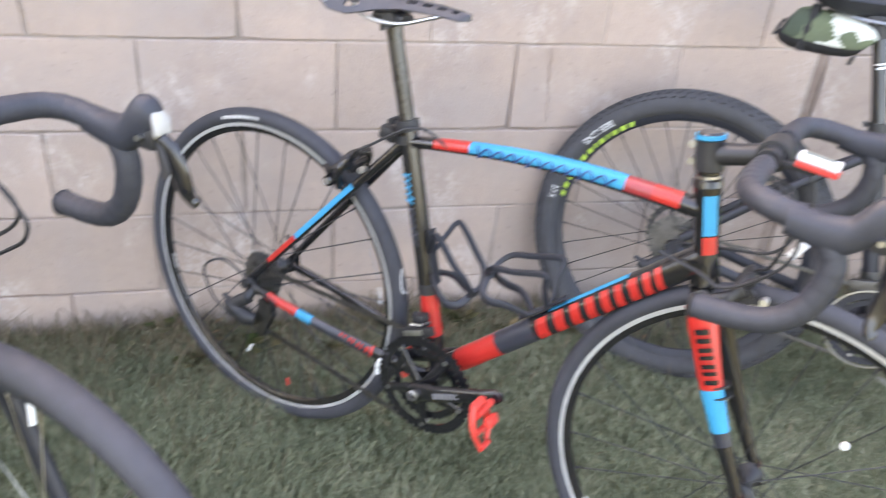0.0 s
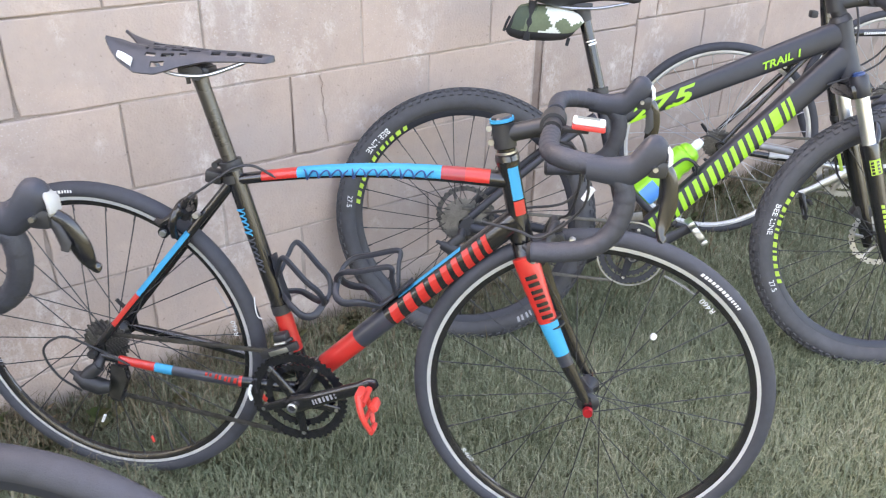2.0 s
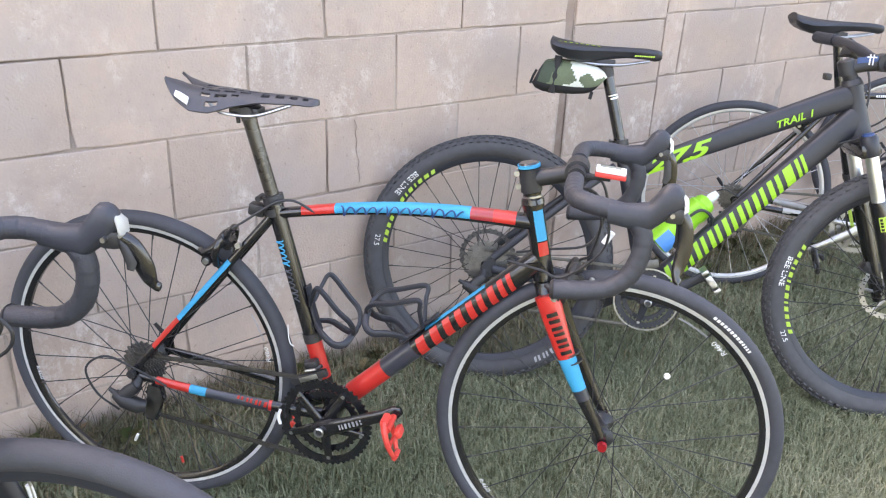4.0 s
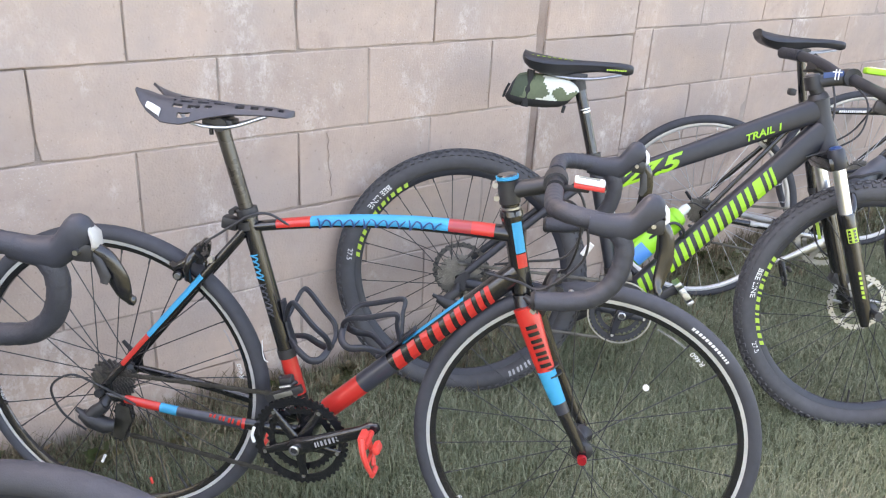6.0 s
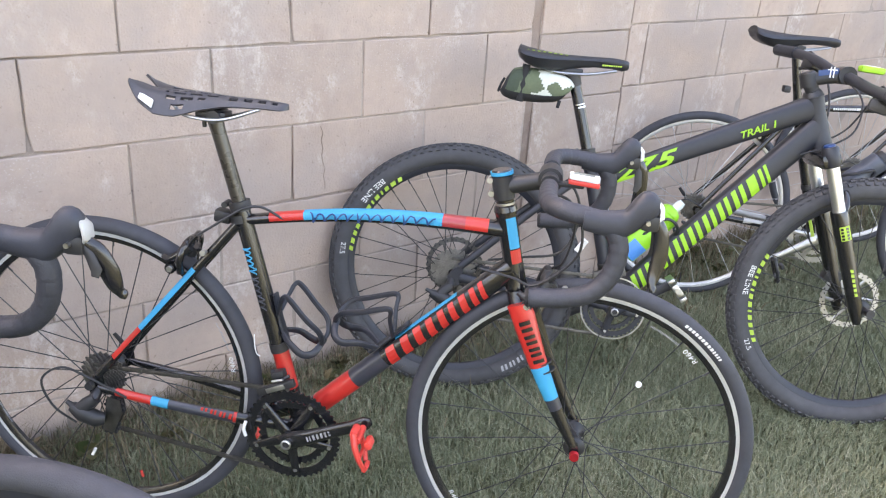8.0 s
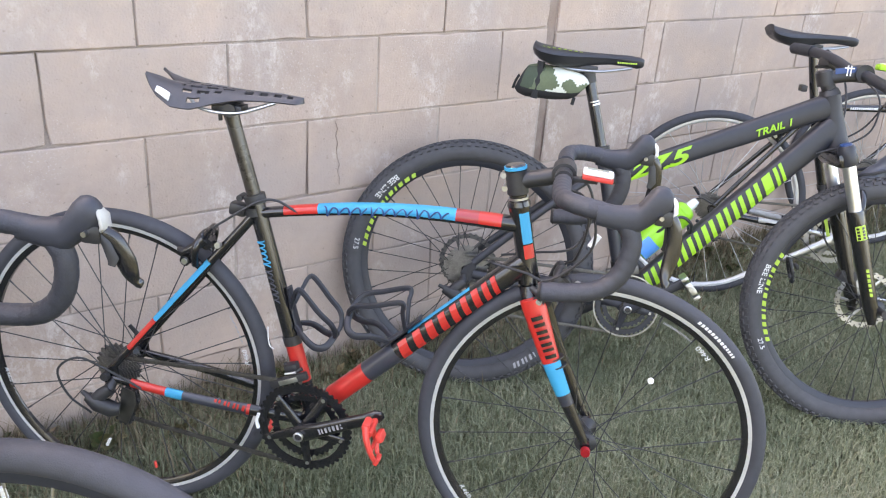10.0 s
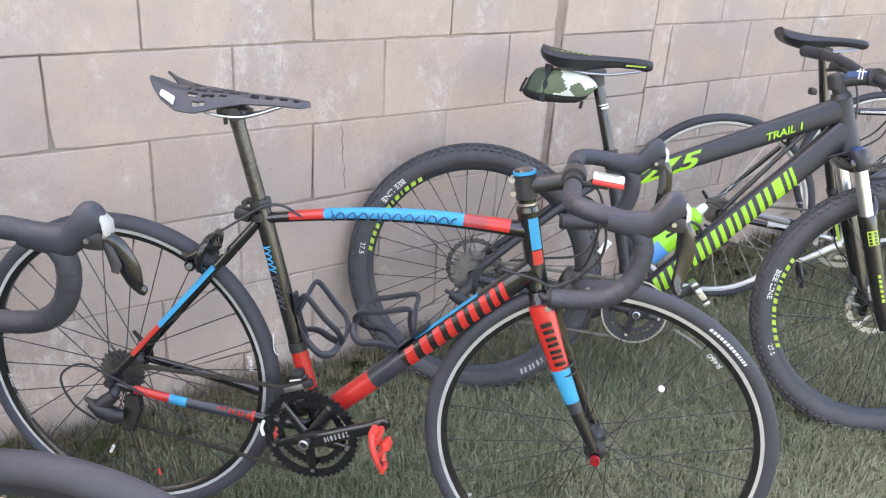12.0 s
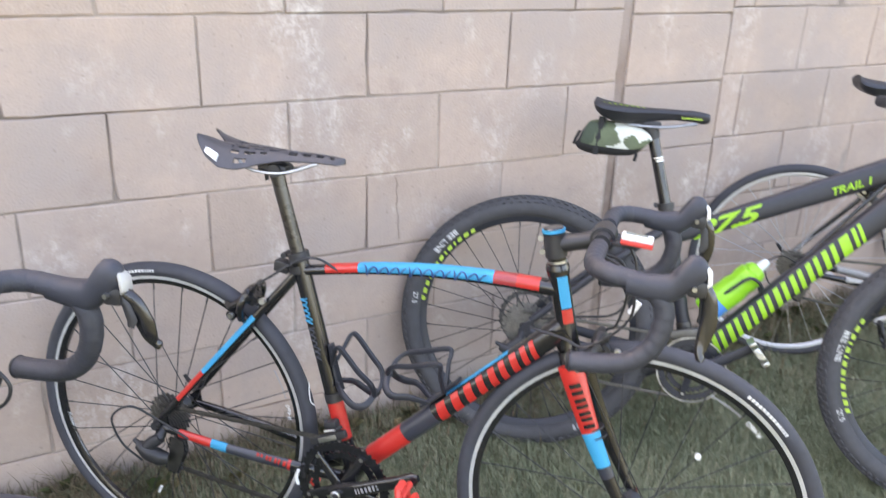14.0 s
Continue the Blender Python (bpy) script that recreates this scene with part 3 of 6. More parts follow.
def drop_bar(bike, base, mats, swing=0.0, kick=(0.0, 0.0), blade=1.0):
    """Taped drop handlebar, brake hoods and levers, from the stem's clamp."""
    bx, bz = base
    q = pose(0, 0, 0, 0, -swing, 0).to_3x3()

    def at(x, y, z):
        p = q @ Vector((x - 0.857, 0, z - 0.838))
        return Vector((bx + p.x, y, bz + p.z))
    half_bar = [(0.857, 0.02, 0.838), (0.857, 0.07, 0.838), (0.857, 0.135, 0.837), (0.864, 0.172, 0.837), (0.885, 0.192, 0.836), (0.915, 0.199, 0.833), (0.945, 0.202, 0.827), (0.968, 0.203, 0.805), (0.972, 0.204, 0.772), (0.960, 0.206, 0.735), (0.932, 0.208, 0.709), (0.895, 0.209, 0.699), (0.846, 0.210, 0.694)]
    g = Geo().rod(at(0.857, -0.05, 0.838), at(0.857, 0.05, 0.838), 0.0155, n=16)
    bar = part("handlebar", g, mats["bar"], bike)
    for s in (-1, 1):
        pts = smooth_path([at(x, y * s, z) for x, y, z in half_bar[1:]], 5)
        # wrapped tape: each turn laps a little over the last
        g, rings, nrm = Geo(), [], None
        length = 0.0
        fine = []
        for i in range(len(pts) - 1):
            for k in range(3):
                fine.append(pts[i].lerp(pts[i + 1], k / 3))
        fine.append(pts[-1])
        for i, p in enumerate(fine):
            t = (fine[min(i + 1, len(fine) - 1)] - fine[max(i - 1, 0)]).normalized()
            nrm = t.orthogonal().normalized() if nrm is None else (nrm - t * nrm.dot(t)).normalized()
            b = t.cross(nrm)
            length += (p - fine[i - 1]).length if i else 0
            r = 0.0150 + 0.0008 * ((length / 0.019) % 1.0)
            rings.append([p + nrm * r * math.cos(2 * math.pi * j / 14) + b * r * math.sin(2 * math.pi * j / 14) for j in range(14)])
        g.loft(rings)
        part("bar_tape", g, TAPE, bar, "wrapped black bar tape")
        end = at(0.846, 0.210 * s, 0.694)
        part("bar_plug", Geo().rod(end, end + (end - at(0.86, 0.21 * s, 0.695)).normalized() * 0.006, 0.0172, 0.013, 14), PLASTIC, bar)
        # the hood: a wedge that rises from the ramp to a blunt horn (x, middle, half height, half width)
        secs = [(0.914, 0.829, 0.0165, 0.0165), (0.940, 0.827, 0.0185, 0.0170), (0.958, 0.827, 0.0205, 0.0172), (0.973, 0.8285, 0.0225, 0.0172), (0.981, 0.836, 0.0265, 0.0170), (0.988, 0.8445, 0.0295, 0.0168), (0.996, 0.852, 0.0300, 0.0166), (1.005, 0.857, 0.0268, 0.0160), (1.013, 0.860, 0.0215, 0.0150), (1.020, 0.860, 0.0150, 0.0120), (1.024, 0.859, 0.0080, 0.0070)]
        rings = []
        for i in range(31):
            x = 0.914 + 0.110 * (1 - (1 - i / 30) ** 1.5)
            z, h, w = (float(np.interp(x, [q[0] for q in secs], [q[k] for q in secs])) for k in (1, 2, 3))
            ring = []
            for j in range(24):
                c, e = math.cos(2 * math.pi * j / 24), math.sin(2 * math.pi * j / 24)
                ring.append(at(x, 0.2025 * s + w * math.copysign(abs(c) ** 0.84, c), z + h * math.copysign(abs(e) ** 0.84, e)))
            rings.append(ring)
        hood = part("brake_hood", Geo().loft(rings), HOOD, bike, "black rubber brake hood")
        plate = [at(1.016, 0.2025 * s, 0.873), at(1.026, 0.2025 * s, 0.860), at(1.028, 0.2025 * s, 0.846), at(1.020, 0.2025 * s, 0.836)]
        part("name_plate", Geo().tube(plate, [(0.006, 0.0025), (0.0125, 0.0038), (0.012, 0.0038), (0.006, 0.0025)], 12, exp=3), mats["plate"], hood)
        kx, kz = kick
        lev = [at(1.018, 0.2025 * s, 0.842), at(1.030 + kx * 0.2, 0.203 * s, 0.822 + kz * 0.2), at(1.034 + kx * 0.45, 0.205 * s, 0.79 + kz * 0.45), at(1.030 + kx * 0.75, 0.208 * s, 0.757 + kz * 0.75), at(1.028 + kx * 0.9, 0.212 * s, 0.742 + kz * 0.9), at(1.032 + kx, 0.216 * s, 0.730 + kz)]
        blade_path = smooth_path(lev, 5)
        wide = [float(np.interp(i / (len(blade_path) - 1), [0, 0.2, 0.45, 0.7, 0.86, 0.94, 1.0], [0.0095, 0.0112 * blade, 0.0122 * blade, 0.0092, 0.0062, 0.0074, 0.003])) for i in range(len(blade_path))]
        part("brake_lever", Geo().tube(blade_path, [(0.0066, w) for w in wide], 14), mats["lever"], hood)
        part("lever_bracket", Geo().box(at(1.012, 0.2025 * s, 0.836), (0.028, 0.024, 0.026), None, 0.007), PLASTIC, hood)
        part("lever_pivot", Geo().rod(at(1.008, 0.184 * s, 0.838), at(1.008, 0.221 * s, 0.838), 0.0036), STEEL, hood)
        part("shift_paddle", Geo().tube([at(1.014, 0.200 * s, 0.846), at(1.024 + kx * 0.2, 0.197 * s, 0.818 + kz * 0.2), at(1.027 + kx * 0.4, 0.194 * s, 0.792 + kz * 0.4), at(1.022 + kx * 0.5, 0.192 * s, 0.780 + kz * 0.5)], [(0.003, 0.004), (0.003, 0.007), (0.0025, 0.008), (0.0015, 0.005)], 10), PLASTIC, hood)
    return bar


def padded_saddle(bike, nose, tail, height, mat, trim=None):
    """A padded saddle: wide tail, long nose, soft edges, with rails below."""
    g, rings = Geo(), []
    L = nose - tail
    rows = [(0.0, 0.054, 0.014, 0.008), (0.03, 0.063, 0.022, 0.006), (0.08, 0.067, 0.030, 0.002), (0.18, 0.066, 0.037, -0.003), (0.3, 0.055, 0.038, -0.008), (0.42, 0.040, 0.032, -0.011), (0.55, 0.028, 0.022, -0.012), (0.7, 0.022, 0.017, -0.012), (0.85, 0.0205, 0.018, -0.012), (0.94, 0.019, 0.020, -0.014), (0.985, 0.014, 0.014, -0.017), (1.0, 0.008, 0.007, -0.020)]
    for s, w, h, dz in rows:
        ring = []
        for k in range(18):
            a = 2 * math.pi * k / 18
            c, d = math.cos(a), math.sin(a)
            y = w * math.copysign(abs(c) ** 0.7, c)
            z = (0.010 * d if d > 0 else h * -abs(d) ** 0.8) - 0.014 * (y / 0.068) ** 2
            ring.append(Vector((tail + L * s + (0.012 * (1 - abs(y) / 0.07) if s == 0 else 0), y * (0.86 if d < -0.3 else 1), height + dz + z)))
        rings.append(ring)
    saddle = part("saddle", g.loft(rings), mat, bike)
    for s in (-1, 1):
        part("saddle_rail", Geo().pipe([(tail + 0.06 * L / 0.28, 0.022 * s, height - 0.030), (tail + 0.085 * L / 0.28, 0.022 * s, height - 0.046), (tail + 0.17 * L / 0.28, 0.022 * s, height - 0.048), (tail + 0.25 * L / 0.28, 0.012 * s, height - 0.034)], 0.0035, 8), STEEL, saddle)
    if trim:
        for k in range(9):
            for s in (-1, 1):
                x = tail + 0.012 + 0.014 * k
                yy = (0.058 - 0.0028 * k) * s
                part("stitching", Geo().box((x, yy * 0.8, height + 0.0035 - 0.0009 * k), (0.008, 0.004, 0.0016), pose(0, 0, 0, 0, 5, 0), 0.0004), trim, saddle)
    return saddle


def web_saddle(bike, tail, nose, height):
    """A moulded open-web saddle: two leaf-shaped wings that join into a nose."""
    L = nose - tail

    def at(s, v, side, lift=0.0):
        inner = np.interp(s, [0, 0.04, 0.08, 0.12, 0.135], [0.033, 0.024, 0.014, 0.004, 0.0])
        outer = np.interp(s, [0, 0.02, 0.05, 0.1, 0.2, 0.3, 0.42, 0.55, 0.7, 0.88, 0.96, 0.985, 1.0], [0.036, 0.043, 0.051, 0.060, 0.064, 0.059, 0.044, 0.030, 0.022, 0.019, 0.0165, 0.012, 0.003])
        y = inner + (outer - inner) * v
        top = np.interp(s, [0, 0.06, 0.14, 0.25, 0.4, 0.6, 0.85, 1.0], [0.027, 0.021, 0.016, 0.011, 0.007, 0.004, 0.004, 0.001])
        drop = np.interp(s, [0, 0.04, 0.10, 0.2, 0.32, 0.45, 0.6, 1.0], [0.004, 0.014, 0.028, 0.041, 0.040, 0.026, 0.015, 0.011])
        dip = np.interp(s, [0, 0.10, 0.2, 0.4], [0.0, 0.011, 0.009, 0.0]) * max(0.0, 1 - y / 0.036) ** 1.3
        return Vector((tail + L * s, y * side, height + top - dip - drop * (y / outer) ** 2.4 + lift))
    bm = bmesh.new()
    nx, ny = 72, 9
    steps = [1 - (1 - i / nx) ** 1.12 for i in range(nx + 1)]
    for side in (-1, 1):
        grid = {(i, j): bm.verts.new(at(steps[i], j / ny, side)) for i in range(nx + 1) for j in range(ny + 1)}
        for i in range(nx):
            for j in range(ny):
                s = steps[i]
                web = j in (1, 3, 5, 7) and 0.20 + 0.008 * j < s < 0.70 - 0.045 * j and (i + 3 * (j // 2)) % 7 < 5
                slot = j in (3, 4, 5) and 0.60 < s < 0.93 and i % 7 < 4
                if not (web or slot):
                    q = [grid[i, j], grid[i + 1, j], grid[i + 1, j + 1], grid[i, j + 1]]
                    bm.faces.new(q if side > 0 else q[::-1])
    bmesh.ops.delete(bm, geom=[v for v in bm.verts if not v.link_faces], context='VERTS')
    bmesh.ops.remove_doubles(bm, verts=bm.verts[:], dist=0.00005)
    bmesh.ops.recalc_face_normals(bm, faces=bm.faces[:])
    bmesh.ops.solidify(bm, geom=bm.faces[:], thickness=0.0048)
    bm.verts.index_update()
    g = Geo().add([v.co.copy() for v in bm.verts], [tuple(v.index for v in f.verts) for f in bm.faces])
    bm.free()
    saddle = part("saddle", g, WEB_PLASTIC, bike, "grey open-web plastic saddle with a split tail", sharp=50)
    for s in (-1, 1):
        part("saddle_rail", Geo().pipe([(tail + 0.075, 0.026 * s, height - 0.012), (tail + 0.098, 0.024 * s, height - 0.034), (tail + 0.165, 0.022 * s, height - 0.036), (tail + 0.235, 0.012 * s, height - 0.012)], 0.0033, 8), STEEL, saddle)
    rows = [[at(0.105 + 0.085 * a / 6, v, -1) + Vector((0, -0.0042, 0.0042)) * k for v, k in ((0.80, 1), (0.85, 1), (0.90, 1), (0.95, 1), (0.95, 0.2), (0.80, 0.2))] for a in range(7)]
    part("badge", Geo().loft(rows), WHITE_PLASTIC, saddle, "pale plastic badge")
    return saddle


def bottle_cage(bike, foot, top, mat, seat=0.0):
    """A cage of flat moulded straps: a back plate on the tube, two side straps that meet in a front lip, and a low cradle.
    foot and top are its ends on the tube; u runs up the tube, o away from it."""
    a, b = Vector(foot), Vector(top)
    u = (b - a).normalized()
    o = Vector((0, 1, 0)).cross(u)
    if o.z < 0:
        o = -o
    size = (b - a).length

    def at(along, out, y):
        return a + u * along * size + o * out * size + Vector((0, y, 0))
    plate = smooth_path([at(-0.05, seat + 0.05, 0), at(0.4, seat + 0.03, 0), at(0.85, seat + 0.05, 0)], 4)
    cage = part("bottle_cage", Geo().tube(plate, [(0.012, 0.0035)] * len(plate), 10, exp=3), mat, bike, "black strap bottle cage")
    for s in (-1, 1):
        strap = smooth_path([at(0.50, seat + 0.04, 0.010 * s), at(0.74, 0.20, 0.028 * s), at(0.88, 0.32, 0.036 * s), at(0.84, 0.42, 0.038 * s), at(0.44, 0.62, 0.037 * s), at(0.18, 0.77, 0.032 * s), at(-0.04, 0.77, 0.020 * s), at(-0.16, 0.68, 0.006 * s), at(-0.17, 0.66, 0.0)], 4)
        part("strap", Geo().tube(strap, [(0.0052, 0.0034 + 0.0016 * math.sin(math.pi * i / (len(strap) - 1))) for i in range(len(strap))], 10, exp=3.5), mat, cage)
        low = smooth_path([at(0.12, seat + 0.04, 0.010 * s), at(0.0, 0.20, 0.030 * s), at(-0.20, 0.38, 0.036 * s), at(-0.25, 0.55, 0.028 * s), at(-0.16, 0.68, 0.012 * s), at(-0.08, 0.74, 0.0)], 4)
        part("strap", Geo().tube(low, [(0.0036, 0.0050 + 0.0022 * math.sin(math.pi * i / (len(low) - 1))) for i in range(len(low))], 10, exp=3.5), mat, cage)
    return cage


def clip_pedal(parent, x, y, z, mat):
    """A road clip-in pedal that hangs from its axle by the tail."""
    g = Geo().rod((x, y + 0.03, z), (x, y - 0.020, z), 0.0065)
    for s in (-1, 1):
        g.pipe([(x - 0.008, y + 0.012 * s - 0.004, z + 0.014), (x - 0.002, y + 0.021 * s - 0.004, z - 0.008), (x + 0.006, y + 0.022 * s - 0.004, z - 0.032), (x + 0.013, y + 0.012 * s - 0.004, z - 0.056)], [0.0068, 0.0046], 8)
    g.box((x - 0.007, y - 0.004, z + 0.012), (0.015, 0.030, 0.013), pose(0, 0, 0, 0, 12, 0), 0.004)
    g.box((x + 0.008, y - 0.004, z - 0.028), (0.007, 0.044, 0.014), pose(0, 0, 0, 0, 12, 0), 0.003)
    g.box((x + 0.016, y - 0.004, z - 0.060), (0.010, 0.024, 0.016), pose(0, 0, 0, 0, 25, 0), 0.004)
    g.box((x + 0.020, y - 0.004, z - 0.008), (0.012, 0.030, 0.016), pose(0, 0, 0, 0, -25, 0), 0.004)
    return part("pedal", g, mat, parent, "clip-in pedal hanging by its tail")


def crankset(bike, bb, angle, rings, arm, mats, y=-0.05, pedal=None, spider=5):
    """Chainrings with a spider, two arms and pedals."""
    bx, bz = bb
    first = star(rings[0], rings[0] - 0.004, int(rings[0] * 2 * math.pi / 0.0127), y - 0.0015, y + 0.0015, rings[0] * 0.80)
    ob = part("crankset", first, mats["ring"], bike, "black double chainset")
    ob.location = (bx, 0, bz)
    if len(rings) > 1:
        inner = star(rings[1], rings[1] - 0.004, int(rings[1] * 2 * math.pi / 0.0127), y + 0.006, y + 0.009, rings[1] * 0.78)
        part("inner_chainring", inner, mats["ring"], ob)
    for k in range(spider):
        a = radians(angle) + 2 * math.pi * (k + 0.5) / spider
        d = Vector((math.cos(a), 0, math.sin(a)))
        part("spider_arm", Geo().tube([d * 0.012 + Vector((0, y - 0.010, 0)), d * rings[0] * 0.5 + Vector((0, y - 0.006, 0)), d * rings[0] * 0.86 + Vector((0, y - 0.003, 0))], [(0.004, 0.011), (0.004, 0.009), (0.003, 0.007)], 10, exp=3), mats["arm"], ob)
        part("chainring_bolt", Geo().rod(d * rings[0] * 0.80 + Vector((0, y - 0.007, 0)), d * rings[0] * 0.80 + Vector((0, y + 0.01, 0)), 0.0042, n=10), mats["bolt"], ob)
    for s, yy in ((1, y - 0.030), (-1, -y + 0.028)):
        d = Vector((math.cos(radians(angle)), 0, math.sin(radians(angle)))) * s
        part("crank_arm", Geo().tube([d * -0.016 + Vector((0, yy + 0.006 * s, 0)), Vector((0, yy + 0.006 * s, 0)), d * arm * 0.3 + Vector((0, yy, 0)), d * arm * 0.85 + Vector((0, yy - 0.004 * s, 0)), d * arm + Vector((0, yy - 0.004 * s, 0)), d * (arm + 0.012) + Vector((0, yy - 0.004 * s, 0))], [(0.006, 0.012), (0.009, 0.019), (0.008, 0.015), (0.007, 0.012), (0.007, 0.0135), (0.005, 0.007)], 14, exp=2.6), mats["arm"], ob)
        p = d * arm
        if pedal:
            pedal(ob, p.x, yy - 0.05 * s, p.z, s)
    part("axle_bolt", Geo().lathe((0, y - 0.034, 0), [(0.0, 0.0), (0.009, 0.0), (0.0105, -0.006), (0.0075, -0.0075), (0.0065, -0.002), (0.0, -0.002)], 20, closed=False), mats["bolt"], ob)
    # solid black disc in the bolt's recess, standing in for the hollow's shade
    part("axle_hole", Geo().rod((0, y - 0.0365, 0), (0, y - 0.0385, 0), 0.0070, n=16), PLASTIC, ob, "black disc painted in for the shaded hollow of the axle")
    return ob


def banded(a, b, ra, rb, bands, n=18, exp=2.0, bow=None, over=None):
    """A tube from a to b, painted in bands: (fraction at which the band ends, slot). over(f, angle) may repaint a face."""
    a, b = Vector(a), Vector(b)
    cuts = sorted({0.0, 1.0, *(f for f, _ in bands), *(k / 14 for k in range(15))})
    path, radii = [], []
    for f in cuts:
        p = a.lerp(b, f)
        if bow:
            p = p + Vector(bow) * math.sin(math.pi * f)
        path.append(p)
        radii.append((ra[0] + (rb[0] - ra[0]) * f, ra[1] + (rb[1] - ra[1]) * f))

    def pick(i, j):
        f = (cuts[i] + cuts[i + 1]) / 2
        if over:
            o = over(f, 360 * (j + 0.5) / n)
            if o is not None:
                return o
        return next((s for e, s in bands if f < e), bands[-1][1])
    return Geo().tube(path, radii, n, exp=exp, pick=pick)


def P(x, z, y=0.0):
    return Vector((x, y, z))


ROAD_WHEEL = dict(rim_width=0.0095, rim_depth=0.0215, track=TRACK, rim=BLACK_GLOSS, tyre=RUBBER, hub=PLASTIC, spoke=PLASTIC, spoke_r=0.0010, spokes=20, flange=0.030)


def road_frame(bike, k, paint):
    """Frame, fork, seatpost, stem and headset of a road bicycle; k holds its points."""
    g = Geo().tube([k["ht1"], k["ht1"].lerp(k["ht0"], 0.12), k["ht1"].lerp(k["ht0"], 0.5), k["ht1"].lerp(k["ht0"], 0.88), k["ht0"]], [0.0205, 0.0185, 0.0178, 0.019, 0.0215], 18)
    frame = part("frame", g, paint["frame"], bike, paint.get("frame_label", ""))
    part("bottom_bracket", Geo().rod((k["bb"].x, -0.036, k["bb"].z), (k["bb"].x, 0.036, k["bb"].z), 0.0215, n=20), paint["frame"], frame)
    base = [paint["frame"], RED_PAINT, CYAN_PAINT, GREY_PAINT, DARK_RED]
    part("top_tube", banded(k["tt0"], k["tt1"], (0.0130, 0.0100), (0.0160, 0.0150), paint["tt"], exp=2.3, bow=(0, 0, k.get("arch", 0.0)), over=paint.get("tt_over")), base, frame)
    part("down_tube", banded(k["dt0"], k["dt1"], (0.021, 0.0205), (0.019, 0.0215), paint["dt"], exp=2.3, over=paint.get("dt_over")), base, frame)
    part("seat_tube", banded(k["bb"], k["st1"], (0.0165, 0.0165), (0.0165, 0.0165), paint["st"]), base, frame)
    for s in (-1, 1):
        part("seat_stay", banded(k["ss1"] + Vector((0, 0.012 * s, 0)), P(k["drop"].x + 0.008, k["drop"].z + 0.014, 0.062 * s), (0.0068, 0.0085), (0.0058, 0.0075), paint["ss"] if s < 0 else [(1.0, 0)], 16, over=paint.get("ss_over")), base, frame)
        part("chain_stay", banded(P(k["bb"].x - 0.01, k["bb"].z + 0.004, 0.026 * s), P(k["drop"].x + 0.01, k["drop"].z - 0.008, 0.060 * s), (0.009, 0.0135), (0.007, 0.0085), paint["cs"] if s < 0 else [(1.0, 0)], 12, bow=(0, 0.012 * s, 0)), base, frame)
        part("dropout", Geo().prism([(k["drop"].x + 0.02, 0.061 * s, k["drop"].z + 0.026), (k["drop"].x + 0.024, 0.061 * s, k["drop"].z - 0.012), (k["drop"].x - 0.004, 0.061 * s, k["drop"].z - 0.03), (k["drop"].x - 0.010, 0.061 * s, k["drop"].z - 0.004), (k["drop"].x - 0.004, 0.061 * s, k["drop"].z + 0.010)], -0.003, 0.003), paint["frame"], frame)
    part("seat_clamp", Geo().tube([k["st1"] - P(-0.004, 0.013), k["st1"] + P(-0.001, 0.004)], 0.0205, 18).rod(k["st1"] + P(-0.026, -0.004, -0.012), k["st1"] + P(-0.026, -0.004, 0.012), 0.006), PLASTIC, frame)
    # fork
    cr, tip = k["crown"], k["axle"]
    fork = part("fork", Geo().tube([k["ht0"] + P(0.0005, -0.003), cr.lerp(k["ht0"], 0.4), cr], [(0.022, 0.021), (0.027, 0.021), (0.034, 0.019)], 18, exp=2.4), paint["frame"], bike)
    for s in (-1, 1):
        a, b = cr + Vector((0.001, 0.036 * s, 0.010)), tip + Vector((-0.004, 0.049 * s, 0.012))
        part("fork_blade", banded(a, b, (0.0135, 0.0235), (0.008, 0.0085), paint["fork"] if s < 0 else [(1.0, 0)], 16, bow=(-0.006, 0.006 * s, 0)), base + [SILVER], fork)
        part("fork_end", Geo().prism([(tip.x - 0.014, 0.05 * s, tip.z + 0.024), (tip.x + 0.004, 0.05 * s, tip.z + 0.020), (tip.x + 0.010, 0.05 * s, tip.z - 0.004), (tip.x, 0.05 * s, tip.z - 0.012), (tip.x - 0.009, 0.05 * s, tip.z - 0.002)], -0.004, 0.004), BLACK_GLOSS, fork)
    # skewers
    for x, z, w, skm in ((k["drop"].x, k["drop"].z, 0.068, PLASTIC), (tip.x, tip.z, 0.058, paint["skewer"])):
        sk = part("skewer", Geo().rod((x, -w - 0.010, z), (x, -w, z), 0.0085, 0.0095, 14).rod((x, w, z), (x, w + 0.012, z), 0.0095, 0.0085, 14).rod((x, -w, z), (x, w, z), 0.0025, n=8), skm, bike)
        part("skewer_lever", Geo().tube([(x, w + 0.014, z), (x - 0.02, w + 0.02, z + 0.02), (x - 0.035, w + 0.018, z + 0.038)], [(0.004, 0.006), (0.003, 0.006), (0.002, 0.005)], 10), PLASTIC, sk)
    # seatpost
    post = part("seatpost", Geo().tube([k["st1"] - P(-0.012, 0.04), k["post"] - P(-0.006, 0.022), k["post"]], [0.0136, 0.0136, 0.0150], 18), paint["post"], bike)
    part("seat_clamp_head", Geo().rod(k["post"] + P(0.006, 0.006, -0.024), k["post"] + P(0.006, 0.006, 0.024), 0.0125).box(k["post"] + P(-0.002, 0.008), (0.058, 0.036, 0.014), None, 0.004).rod(k["post"] + P(-0.020, -0.018), k["post"] + P(-0.022, 0.006), 0.004), PLASTIC, post)
    # headset, spacers and stem
    up = (k["cap"] - k["ht1"]).normalized()
